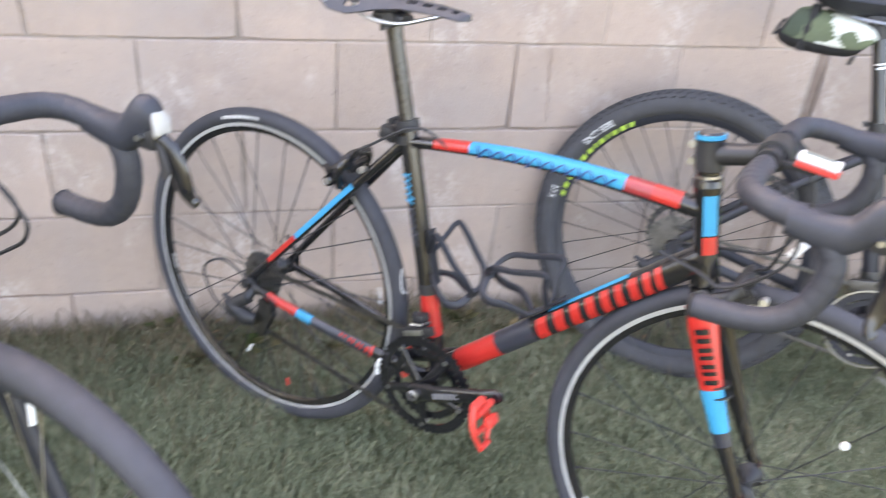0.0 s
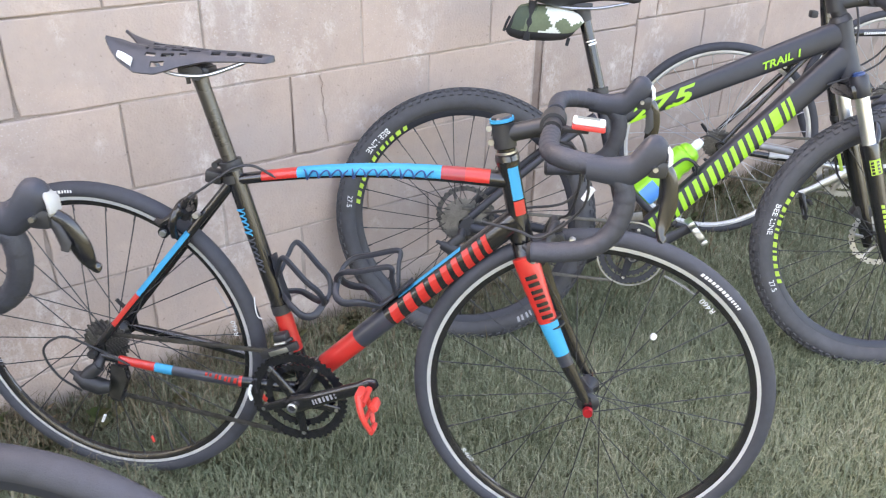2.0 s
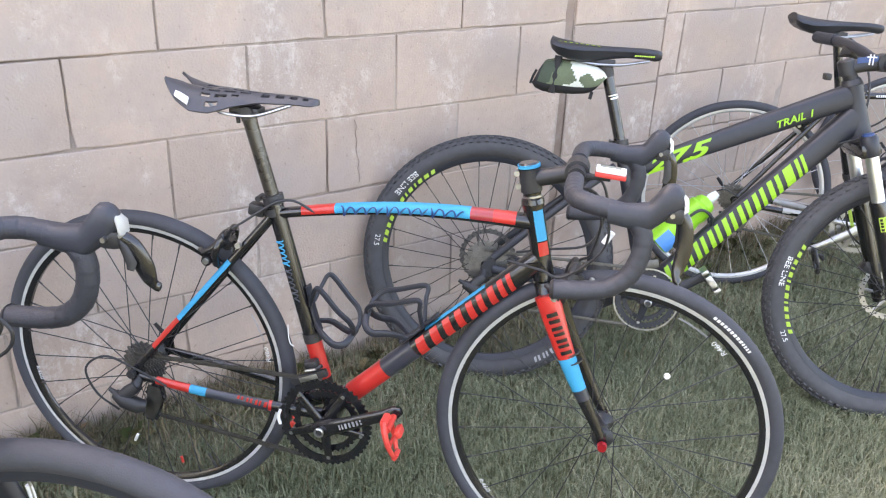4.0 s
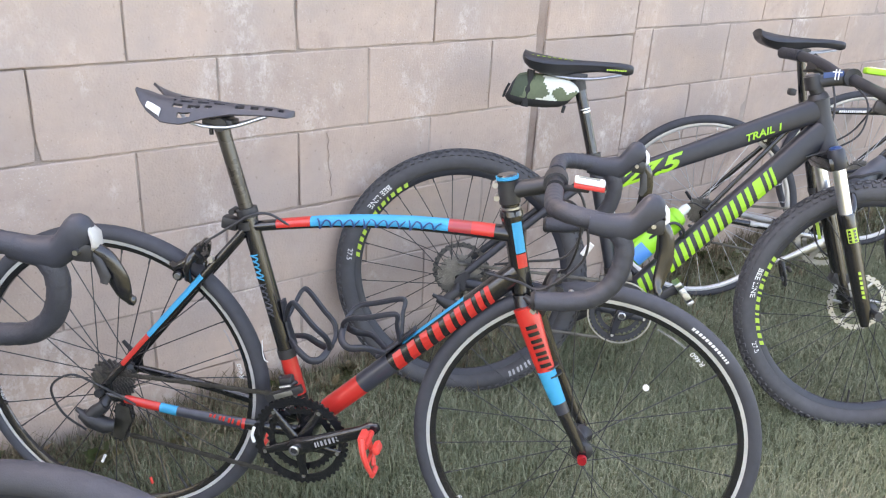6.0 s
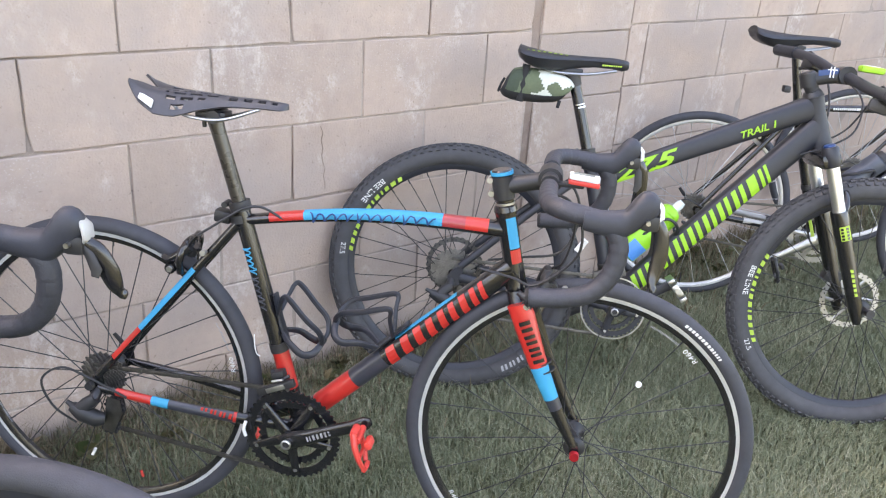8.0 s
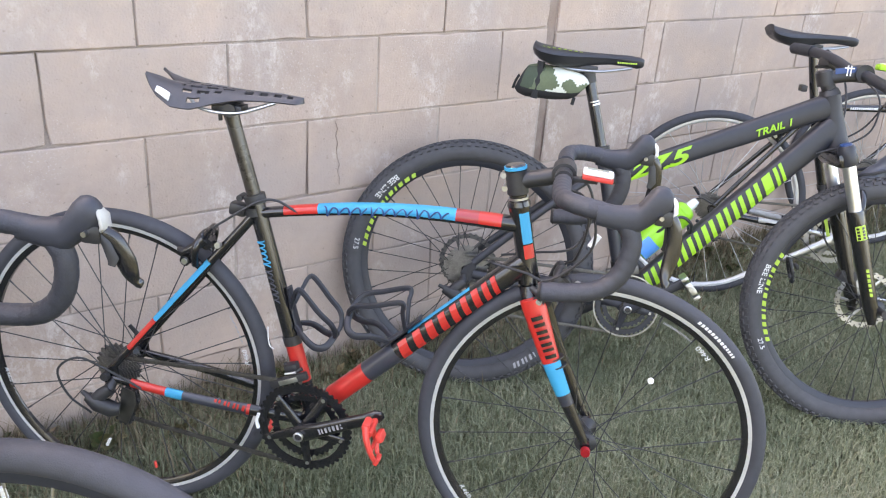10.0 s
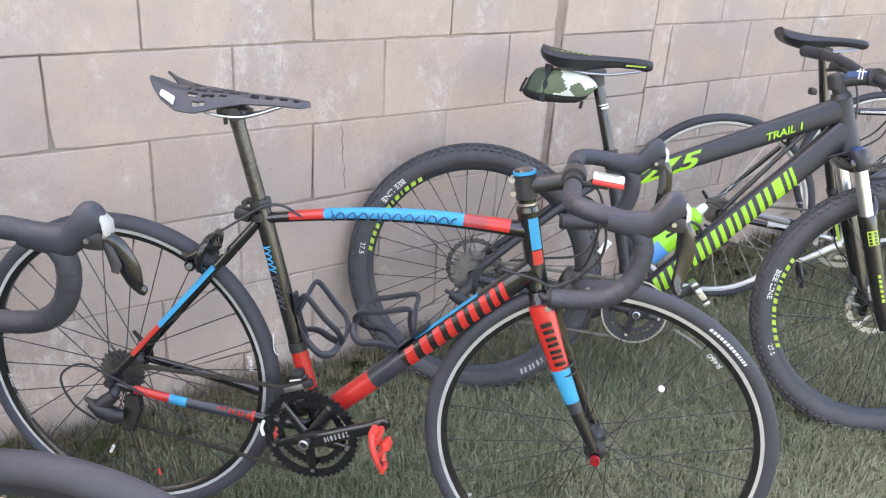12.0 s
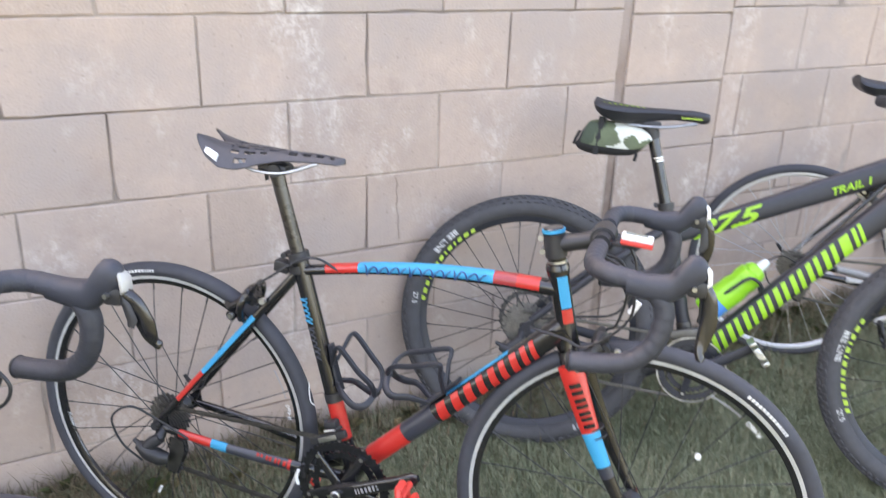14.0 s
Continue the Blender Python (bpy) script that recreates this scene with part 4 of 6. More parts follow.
    hs = part("headset", Geo().tube([k["ht1"] + up * 0.001, k["ht1"] + up * 0.010, k["ht1"] + up * 0.012], [0.0215, 0.020, 0.017], 18).tube([k["ht1"] + up * 0.012, k["cap"] - up * 0.05], 0.0163, 18), BLACK_GLOSS, bike)
    part("headset_seal", Geo().tube([k["ht1"] + up * 0.0125, k["ht1"] + up * 0.0165], 0.0176, 18), STEEL, hs)
    st = part("stem", Geo().tube([k["cap"] - up * 0.048, k["cap"] - up * 0.006], 0.0195, 18).tube([k["cap"] - up * 0.026, k["cap"].lerp(k["clamp"], 0.5) - up * 0.015, k["clamp"] - up * 0.003], [0.0165, 0.0150, 0.0165], 16).rod(k["clamp"] + Vector((0, -0.023, 0)), k["clamp"] + Vector((0, 0.023, 0)), 0.0215, n=18), PLASTIC, bike)
    for z in (0.016, 0.040):
        part("stem_bolt", Geo().rod(k["cap"] - up * z + Vector((-0.022, -0.013, 0)), k["cap"] - up * z + Vector((-0.022, 0.012, 0)), 0.0052, n=12), STEEL, st)
    part("top_cap", Geo().tube([k["cap"] - up * 0.004, k["cap"] + up * 0.002], 0.0205, 20), paint["cap"], st)
    part("cap_lid", Geo().tube([k["cap"] + up * 0.0018, k["cap"] + up * 0.005], [0.0185, 0.0160], 20), BLACK_GLOSS, st)
    return frame, fork, st


def road_bike(m, name, label, group, k, R, a, paint, style, bar_swing=0.0, kick=(0.0, 0.0), blade=1.0, web=False, front_style=None, ring_angle=24):
    """A complete road bicycle."""
    bike = thing(name, m, label, "bicycle", group)
    rear = wheel(bike, 0.0, R, a, style)
    cassette(rear, 0.050, 0.024, 8, SPROCKET)
    front = wheel(bike, k["axle"].x, R, a, front_style or style)
    frame, fork, stem = road_frame(bike, k, paint)
    bar = drop_bar(bike, (k["clamp"].x, k["clamp"].z), dict(bar=PLASTIC, plate=paint["plate"], lever=paint["lever"]), bar_swing, kick, blade)
    tail = k["sad"][0]
    if web:
        web_saddle(bike, tail, k["sad"][1], k["sad"][2])
    else:
        padded_saddle(bike, k["sad"][1], tail, k["sad"][2], VINYL)
    pedal = lambda ob, x, y, z, s: clip_pedal(ob, x, y, z, paint["pedal"])
    crankset(bike, (k["bb"].x, k["bb"].z), ring_angle, (0.098, 0.072), 0.170, dict(ring=paint["ring"], arm=paint["arm"], bolt=STEEL), pedal=pedal)
    rear_derailleur(bike, 0.012, R - 0.003, -0.066, PLASTIC)
    chain(bike, (0, R), (k["bb"].x, k["bb"].z), 0.034, 0.094, -0.046, DARK_STEEL, [(0.03, -0.05, R - 0.10), (0.05, -0.05, R - 0.055)])
    rim_brake(bike, k["rbrake"].x, k["rbrake"].z, 0, 40, (BLACK_GLOSS, SILVER))
    rim_brake(bike, k["fbrake"].x, k["fbrake"].z, 0, -70, (paint["brake"], SILVER))
    fd = part("front_derailleur", Geo().box((k["bb"].x - 0.035, -0.046, k["bb"].z + 0.098), (0.080, 0.012, 0.016), pose(0, 0, 0, 0, -24, 0), 0.003).box((k["bb"].x - 0.035, -0.032, k["bb"].z + 0.120), (0.026, 0.022, 0.016), pose(0, 0, 0, 0, -18, 0), 0.004).pipe([(k["bb"].x - 0.05, -0.03, k["bb"].z + 0.125), (k["bb"].x - 0.03, -0.04, k["bb"].z + 0.112), (k["bb"].x - 0.012, -0.038, k["bb"].z + 0.122)], 0.004, 8), [PLASTIC], bike)
    part("cage_plate", Geo().box((k["bb"].x - 0.035, -0.053, k["bb"].z + 0.098), (0.040, 0.0025, 0.010), pose(0, 0, 0, 0, -24, 0), 0.001).rod((k["bb"].x - 0.042, -0.052, k["bb"].z + 0.113), (k["bb"].x - 0.020, -0.052, k["bb"].z + 0.120), 0.0028, n=8), STEEL, fd, "bright steel cage plate")
    part("clamp_band", Geo().tube([k["bb"].lerp(k["st1"], 0.345), k["bb"].lerp(k["st1"], 0.385)], 0.0185, 16), PLASTIC, fd)
    c = k["clamp"]
    h = k["ht1"].lerp(k["ht0"], 0.75)
    for pts in ([c + P(0.004, -0.014, -0.05), c + P(0.040, -0.030, -0.045), c + P(0.052, -0.085, -0.035), c + P(0.040, -0.150, -0.012), k["fbrake"] + P(0.010, 0.03, 0.006), k["fbrake"] + P(0.004, 0.016, 0.012)],
                [c + P(0.004, -0.014, 0.05), c + P(0.045, -0.030, 0.05), c + P(0.060, -0.085, 0.05), c + P(0.035, -0.15, 0.045), h + P(0.012, 0.010, 0.034), h + P(-0.05, 0.0, 0.024)],
                [c + P(0.004, -0.016, -0.055), c + P(0.055, -0.045, -0.06), c + P(0.062, -0.12, -0.055), h + P(0.045, -0.01, -0.046), h + P(0.0, -0.006, -0.036), h + P(-0.06, 0.0, -0.026)]):
        part("cable", Geo().pipe(pts, 0.0025, 7), PLASTIC, bike)
    part("cable", Geo().pipe([P(0.075, R - 0.018, -0.068), P(0.0, R + 0.020, -0.075), P(-0.05, R + 0.040, -0.085), P(-0.092, R + 0.008, -0.09), P(-0.075, R - 0.05, -0.085), P(-0.03, R - 0.085, -0.08)], 0.0025, 7), PLASTIC, bike)
    t0 = k["tt0"]
    part("cable", Geo().pipe([t0 + P(0.085, 0.014, -0.011), t0 + P(0.045, 0.034, -0.016), t0 + P(0.012, 0.030, -0.022), t0 + P(-0.022, 0.008, -0.026), (t0 + P(-0.022, 0.008, -0.026)).lerp(k["rbrake"] + P(0.020, 0.036, -0.03), 0.5), k["rbrake"] + P(0.020, 0.036, -0.03), k["rbrake"] + P(0.004, 0.018, -0.03)], 0.0025, 7), PLASTIC, bike)
    return bike, rear, front, frame, fork, bar, stem


# ---- red, blue and black road bicycle ----
K1 = dict(bb=P(0.413, 0.272), st1=P(0.287, 0.722), tt0=P(0.292, 0.690), tt1=P(0.785, 0.733), arch=0.017, dt0=P(0.420, 0.290), dt1=P(0.808, 0.664), ht1=P(0.785, 0.768), ht0=P(0.819, 0.627), crown=P(0.828, 0.598), axle=P(0.963, 0.327), drop=P(0.0, 0.327), ss1=P(0.286, 0.684), post=P(0.241, 0.878), cap=P(0.771, 0.838), clamp=P(0.857, 0.838), sad=(0.096, 0.380, 0.917), rbrake=P(0.195, 0.622), fbrake=P(0.872, 0.640))


def blue_edge(f, ang):
    if 0.47 < f < 0.80 and 48 < ang < 112:
        return 2
    if 0.33 < f < 0.46 and 255 < ang < 292:
        return 2
    return None


PAINT1 = dict(frame=BLACK_GLOSS, skewer=RED_ANOD, post=CARBON, cap=CYAN_PAINT, plate=WHITE_PLASTIC, lever=BLACK_GLOSS, pedal=RED_PLASTIC, ring=BLACK_GLOSS, arm=BLACK_GLOSS, brake=PLASTIC,
              tt=[(0.115, 0), (0.25, 1), (0.775, 2), (0.86, 4), (0.945, 1), (1.0, 0)], tt_over=lambda f, ang: 0 if (195 < ang < 345 and f > 0.1) else None,
              dt=[(0.09, 0), (0.27, 1), (0.42, 3), (1.0, 0)], dt_over=blue_edge,
              st=[(0.17, 0), (0.36, 1), (1.0, 0)], ss=[(0.28, 0), (0.665, 2), (0.86, 1), (1.0, 0)], cs=[(0.272, 0), (0.288, 1), (0.62, 3), (0.71, 2), (0.90, 1), (1.0, 0)],
              fork=[(0.42, 1), (0.645, 2), (0.72, 3), (1.0, 0)], ss_over=lambda f, ang: None if 165 < ang < 300 else 0)
REAR1 = dict(ROAD_WHEEL, wheel_label="black rim with a bright brake track", valve=-60, spokes=28, phase=85, spoke_r=0.0012, tyre_half=0.0155)
FRONT1 = dict(ROAD_WHEEL, wheel_label="black rim with a bright brake track", valve=-60, spokes=24, phase=84, tyre_half=0.0150)
bike1, rear1, front1, frame1, fork1, bar1, stem1 = road_bike(stand(-0.1755, -0.311, 0, -44.55, 4.4), "road_bike", "black, red and blue drop-bar road bicycle on the lawn", "bicycles along the wall", K1, 0.327, 0.0125, PAINT1, REAR1, web=True, front_style=FRONT1, ring_angle=25)

# marks and prints on it
dt_side = on_tube(K1["dt0"], K1["dt1"], 0.0205, 0.021, exp=2.3)
dtl = (K1["dt1"] - K1["dt0"]).length
part("frame_mark", bars_geo([0.060, 0.050, 0.042, 0.015, 0.034], 0.010, 0.033, lambda x, y: dt_side(x + 0.43 * dtl, y - 0.0175), 0.30), RED_PAINT, frame1, "red block marks")
part("frame_mark", bars_geo([0.014, 0.013, 0.013, 0.006], 0.006, 0.011, lambda x, y: on_tube(P(0.225, 0.302, -0.048), P(0.35, 0.287, -0.041), 0.0095, 0.0115, lift=0.0025)(x, y - 0.0055), 0.2), RED_PAINT, frame1, "red block marks")
f_a, f_b = K1["crown"] + Vector((0.001, -0.036, 0.010)), K1["axle"] + Vector((-0.004, -0.049, 0.012))
fork_side = on_tube(f_a.lerp(f_b, 0.06), f_b, 0.0135, 0.0205, lift=0.006)
part("fork_mark", bars_geo([0.022, 0.019, 0.018, 0.007], 0.006, 0.016, lambda x, y: fork_side(x + 0.010, y - 0.008), 0.0), BLACK_GLOSS, fork1, "dark block marks")
for f in (0.40, 0.455):
    q = f_a.lerp(f_b, f)
    part("cable_tie", Geo().tube([q + P(-0.0005, 0.0012), q + P(0.0005, -0.0012)], [(0.0165, 0.0205)] * 2, 16), PLASTIC, fork1)


def script_geo(place, length, height, waves, r=0.0011):
    """A looping handwritten line that spells nothing."""
    pts = []
    for i in range(waves * 8 + 1):
        q = i / 8 * 2 * math.pi
        big = 1.0 if (i // 8) % 4 != 0 else 1.5
        y = height * 0.5 * math.cos(q) * big
        pts.append(place(length * i / (waves * 8) + 0.10 * length / waves * math.sin(q) + 0.35 * y, y))
    return Geo().pipe(pts, r, 5, steps=2)


tt_side = on_tube(K1["tt0"] + P(0, 0.012), K1["tt1"] + P(0, 0.012), 0.0152, 0.013, lift=0.0010, exp=2.3)
part("script_mark", script_geo(lambda x, y: tt_side(0.135 + x, y + 0.001 + 0.003 * math.sin(math.pi * x / 0.24)), 0.235, 0.0115, 11, 0.0016), NAVY, frame1, "navy handwritten flourish")
st_side = on_tube(P(0.3055, 0.642), P(0.345, 0.505), 0.0165, 0.0165)
part("script_mark", script_geo(lambda x, y: st_side(x, y), 0.055, 0.0095, 5, 0.0014), CYAN_PAINT, frame1, "bright blue handwritten flourish")
part("script_mark", script_geo(lambda x, y: st_side(x + 0.060, y), 0.07, 0.0090, 6, 0.0012), GREY_PAINT, frame1, "slate grey handwritten flourish")
ht_side = on_tube(K1["ht1"], K1["ht0"], 0.0183, 0.0183, lift=0.001)
part("head_patch", bars_geo([0.058], 0, 0.020, lambda x, y: ht_side(x + 0.010, y * 0.8), 0, cut=False), CYAN_PAINT, frame1, "blue patch")
part("head_patch", bars_geo([0.026], 0, 0.020, lambda x, y: ht_side(x + 0.070, y * 0.8), 0, cut=False), RED_PAINT, frame1, "red patch")
arm_d = Vector((math.cos(radians(25)), 0, math.sin(radians(25))))
arm_side = on_tube(P(0.413, 0.272, -0.0805) + arm_d * 0.045, P(0.413, 0.272, -0.0805) + arm_d * 0.15, 0.0078, 0.012, lift=0.001, exp=2.6)
part("crank_mark", bars_geo([0.010, 0.014, 0.014, 0.014], 0.003, 0.010, lambda x, y: arm_side(x, y - 0.005), 0.1), GREY_PRINT, frame1, "grey block mark")
part("chain_tag", Geo().pipe([P(0.322, 0.262, -0.064), P(0.318, 0.278, -0.064), P(0.322, 0.294, -0.063)], 0.0035, 6), WHITE_PLASTIC, frame1, "white plastic tag")
part("tie_tail", Geo().pipe([P(0.336, 0.420, -0.022), P(0.331, 0.428, -0.028), P(0.328, 0.445, -0.030), P(0.327, 0.470, -0.030)], 0.0012, 6), WHITE_PLASTIC, frame1, "white cable-tie tail")
for st0, w, r, h, mat, wh in ((59, [0.0055] * 9 + [0.0035] * 4, 0.3175, 0.0058, WHITE_PRINT, front1), (112, [0.0055] * 9 + [0.0035] * 4, 0.3175, 0.0058, WHITE_PRINT, rear1)):
    part("tyre_print", bars_geo(w, 0.0024, h, on_tyre(0.0155, 0.3175, r - h / 2, st0, -1), 0.15, cut=False), mat, wh, "white block print on the sidewall")
for wh, st0 in ((front1, 45), (rear1, 192), (rear1, 8), (front1, 214)):
    part("rim_print", text_geo("R460", on_wheel((0, 0, 0), 0.283, -0.0078, st0, 1), 0.010, 0.1, 1.2), WHITE_PRINT, wh)
    part("rim_print", bars_geo([0.0016] * 22, 0.0013, 0.004, on_wheel((0, 0, 0), 0.281, -0.0078, st0 + 10, 1), 0.2, cut=False), GREY_PRINT, wh)
dot = part("spoke_magnet", Geo().lathe((0.101, -0.012, 0.141), [(0.0, -0.004), (0.0052, -0.0035), (0.0062, 0.0), (0.0052, 0.0035), (0.0, 0.004)], 18, closed=False), WHITE_PLASTIC, front1, "round white spoke magnet")
part("spoke_clip", Geo().rod((-0.036, -0.012, -0.190), (-0.044, -0.012, -0.207), 0.0032, n=8), WHITE_PLASTIC, rear1, "white spoke clip")
part("spoke_clip", Geo().rod((0.066, -0.012, -0.228), (0.070, -0.012, -0.242), 0.003, n=8), RED_PLASTIC, rear1, "red spoke clip")
cage_up = (K1["st1"] - K1["bb"]).normalized()
part("light_bracket", Geo().box(K1["st1"] + P(-0.031, -0.028), (0.032, 0.026, 0.024), pose(0, 0, 0, 0, 8, 0), 0.005).tube([K1["st1"] + P(0.003, -0.036), K1["st1"] + P(0.0, -0.021)], 0.0192, 16), PLASTIC, bike1, "black rubber light bracket")
bottle_cage(bike1, P(0.377, 0.455), P(0.349, 0.562), BLACK_MATT)
bottle_cage(bike1, P(0.548, 0.466), P(0.628, 0.542), BLACK_MATT, -0.14)
comp = part("bike_computer", Geo().box((0.914, -0.036, 0.8525), (0.052, 0.024, 0.010), pose(0, 0, 0, 0, 4, 0), 0.0035), WHITE_PLASTIC, bike1, "white and red cycle computer")
part("computer_base", Geo().box((0.914, -0.036, 0.8435), (0.053, 0.025, 0.0085), pose(0, 0, 0, 0, 4, 0), 0.003), RED_PLASTIC, comp)
part("computer_mount", Geo().box((0.89, -0.030, 0.836), (0.05, 0.016, 0.008), None, 0.002), PLASTIC, comp)
part("computer_screen", Geo().box((0.913, -0.036, 0.8577), (0.036, 0.013, 0.0012), pose(0, 0, 0, 0, 4, 0)), LCD, comp)
part("cable_tag", Geo().tube([P(0.930, 0.742, -0.035), P(0.918, 0.720, -0.035)], [(0.005, 0.006)] * 2, 8, exp=4), WHITE_PLASTIC, bike1, "white paper cable tag")
part("speed_sensor", Geo().box((0.868, 0.062, 0.47), (0.022, 0.016, 0.026), pose(0, 0, 0, 0, 20, 0), 0.004), PLASTIC, bike1)

# ---- black and green mountain bicycle ----
MR = 0.340
MTB_WHEEL = dict(rim_width=0.0125, rim_depth=0.020, track=BLACK_MATT, rim=BLACK_MATT, tyre=DUSTY_RUBBER, hub=PLASTIC, spoke=PLASTIC, spoke_r=0.0011, spokes=32, flange=0.029, knobs=True, wheel_label="black rim with lime green print")


def rotor(wh, y, steel, r=0.08):
    s = star(r, r - 0.003, 30, y - 0.001, y + 0.001, r - 0.015)
    ob = part("brake_rotor", s, steel, wh, "drilled steel brake disc")
    for k in range(6):
        a = 2 * math.pi * k / 6
        b = a + 0.5
        part("rotor_arm", Geo().tube([(0.02 * math.cos(b), y, 0.02 * math.sin(b)), ((r - 0.012) * math.cos(a), y, (r - 0.012) * math.sin(a))], [(0.001, 0.004)] * 2, 8), steel, ob)
    # solid black studs through the disc, their colour standing in for dark drill holes
    g = Geo()
    for k in range(36):
        a = 2 * math.pi * k / 36
        q = r - 0.005 - 0.005 * (k % 2)
        g.rod((q * math.cos(a), y - 0.0014, q * math.sin(a)), (q * math.cos(a), y + 0.0014, q * math.sin(a)), 0.0022, n=8)
    part("rotor_holes", g, BLACK_MATT, ob)
    return ob


def mountain_bike(m):
    bike = thing("mountain_bike", m, "black hardtail mountain bicycle with lime green marks against the wall", "bicycle", "bicycles along the wall")
    rear = wheel(bike, 0, MR, 0.0265, MTB_WHEEL)
    cassette(rear, 0.062, 0.024, 8, SPROCKET)
    front = wheel(bike, 1.088, MR, 0.0265, MTB_WHEEL)
    rotor(front, 0.052, STEEL)
    rotor(rear, 0.048, DARK_STEEL)
    for wh, starts in ((rear, (131, 170, 300)), (front, (163, 202, 20))):
        part("rim_print", bars_geo([0.012, 0.015, 0.013, 0.006, 0.014, 0.006, 0.014, 0.015, 0.006, 0.014, 0.013, 0.015, 0.012], 0.0085, 0.0105, on_wheel((0, 0, 0), 0.290, -0.0128, starts[0] - 8, 1), 0.25, cut=False), LIME_RIM, wh, "lime green block print")
        part("tyre_print", text_geo("BEE LINE", on_tyre(0.0265, 0.3135, 0.313, starts[0]), 0.0150, 0, 1.05, 0.015), WHITE_PRINT, wh)
        part("tyre_print", text_geo("27.5", on_tyre(0.0265, 0.3135, 0.312, starts[1]), 0.0135, 0, 1.05), WHITE_PRINT, wh)
        part("tyre_print", bars_geo([0.02, 0.018, 0.02], 0.007, 0.015, on_tyre(0.0265, 0.3135, 0.318, starts[2]), 0.2), GREY_PRINT, wh, "grey block print")
    bb, st1 = P(0.435, 0.285), P(0.325, 0.695)
    ht1, ht0 = P(0.877, 0.875), P(0.921, 0.742)
    g = Geo().tube([ht1, ht1.lerp(ht0, 0.3), ht1.lerp(ht0, 0.75), ht0], [0.026, 0.0245, 0.027, 0.030], 20)
    frame = part("frame", g, BLACK_MATT, bike)
    part("bottom_bracket", Geo().rod((bb.x, -0.037, bb.z), (bb.x, 0.037, bb.z), 0.024, n=20), BLACK_MATT, frame)
    tt0, tt1 = P(0.347, 0.612), P(0.876, 0.848)
    part("top_tube", Geo().tube([tt0, tt0.lerp(tt1, 0.3), tt0.lerp(tt1, 0.6), tt1], [(0.0165, 0.019), (0.017, 0.025), (0.018, 0.028), (0.023, 0.031)], 20, exp=3), BLACK_MATT, frame)
    dt0, dt1 = P(0.446, 0.305), P(0.902, 0.800)
    part("down_tube", Geo().tube([dt0, dt0.lerp(dt1, 0.25), dt0.lerp(dt1, 0.7), dt1], [(0.024, 0.026), (0.023, 0.029), (0.023, 0.030), (0.026, 0.034)], 20, exp=3), BLACK_MATT, frame)
    part("seat_tube", Geo().tube([bb, st1], 0.0172, 18), BLACK_MATT, frame)
    part("seat_clamp", Geo().tube([st1 + P(0.003, -0.014), st1 + P(0, 0.002)], 0.0205, 18).rod(st1 + P(-0.024, -0.006, -0.012), st1 + P(-0.024, -0.006, 0.02), 0.005), PLASTIC, frame)
    for s in (-1, 1):
        part("seat_stay", Geo().tube(smooth_path([st1 + P(-0.004, -0.07, 0.016 * s), P(0.20, 0.53, 0.045 * s), P(0.02, 0.365, 0.068 * s)], 4), [(0.008, 0.010)] * 9, 12), BLACK_MATT, frame)
        part("chain_stay", Geo().tube(smooth_path([bb + P(-0.015, 0.0, 0.03 * s), P(0.25, 0.30, 0.058 * s), P(0.02, 0.335, 0.068 * s)], 4), [(0.0095, 0.0125)] * 9, 12), BLACK_MATT, frame)
        part("dropout", Geo().prism([(0.028, 0.068 * s, MR + 0.03), (0.03, 0.068 * s, MR - 0.016), (0.0, 0.068 * s, MR - 0.034), (-0.012, 0.068 * s, MR - 0.004), (-0.002, 0.068 * s, MR + 0.014)], -0.003, 0.003), BLACK_MATT, frame)
    # marks: the size number and model word are spelled, the maker's mark is only bars
    top = on_tube(tt0, tt1, 0.0185, 0.029, lift=0.0022, exp=3)
    ttl = (tt1 - tt0).length
    part("size_mark", text_geo("27.5", lambda x, y: top(0.052 + x, y - 0.019), 0.035, 0.40, 2.1, 0.045, 0.88), LIME, frame, "lime green size number")
    part("model_mark", text_geo("TRAIL 1", lambda x, y: on_tube(tt0, tt1, 0.0228, 0.030, lift=0.002, exp=3)(0.386 + x, y - 0.014), 0.017, 0.30, 1.2, 0.03), LIME, frame, "lime green word")
    side = on_tube(dt0, dt1, 0.0228, 0.0295, lift=0.0015, exp=3)
    part("frame_mark", bars_geo([0.038, 0.038, 0.037, 0.037, 0.039, 0.037, 0.037, 0.039, 0.026, 0.028], 0.0105, 0.044, lambda x, y: side(0.050 + x, y - 0.024), 0.36), LIME, frame, "lime green block marks")
    # suspension fork
    ax = P(1.088, MR)
    stl = (ht0 - ht1).normalized()
    cr = ht0 + stl * 0.016
    fk = part("fork", Geo().tube([ht0 + stl * 0.002, ht0 + stl * 0.008], 0.029, 18).box(cr + P(-0.002, -0.002), (0.050, 0.160, 0.040), pose(0, 0, 0, 0, -24, 0), 0.014), BLACK_GLOSS, bike, "black suspension fork with chrome stanchions")
    for s in (-1, 1):
        a = cr + Vector((-0.006, 0.064 * s, 0.016))
        b = a + stl * 0.16
        e = ax + Vector((-0.022, 0.064 * s, -0.022))
        part("stanchion", Geo().rod(a + stl * 0.02, b + stl * 0.02, 0.0162, n=20), SILVER, fk)
        part("crown_shoulder", Geo().tube([a - stl * 0.016, a - stl * 0.010, a + stl * 0.030, a + stl * 0.036], [0.0175, 0.0215, 0.0220, 0.0190], 18), BLACK_MATT, fk)
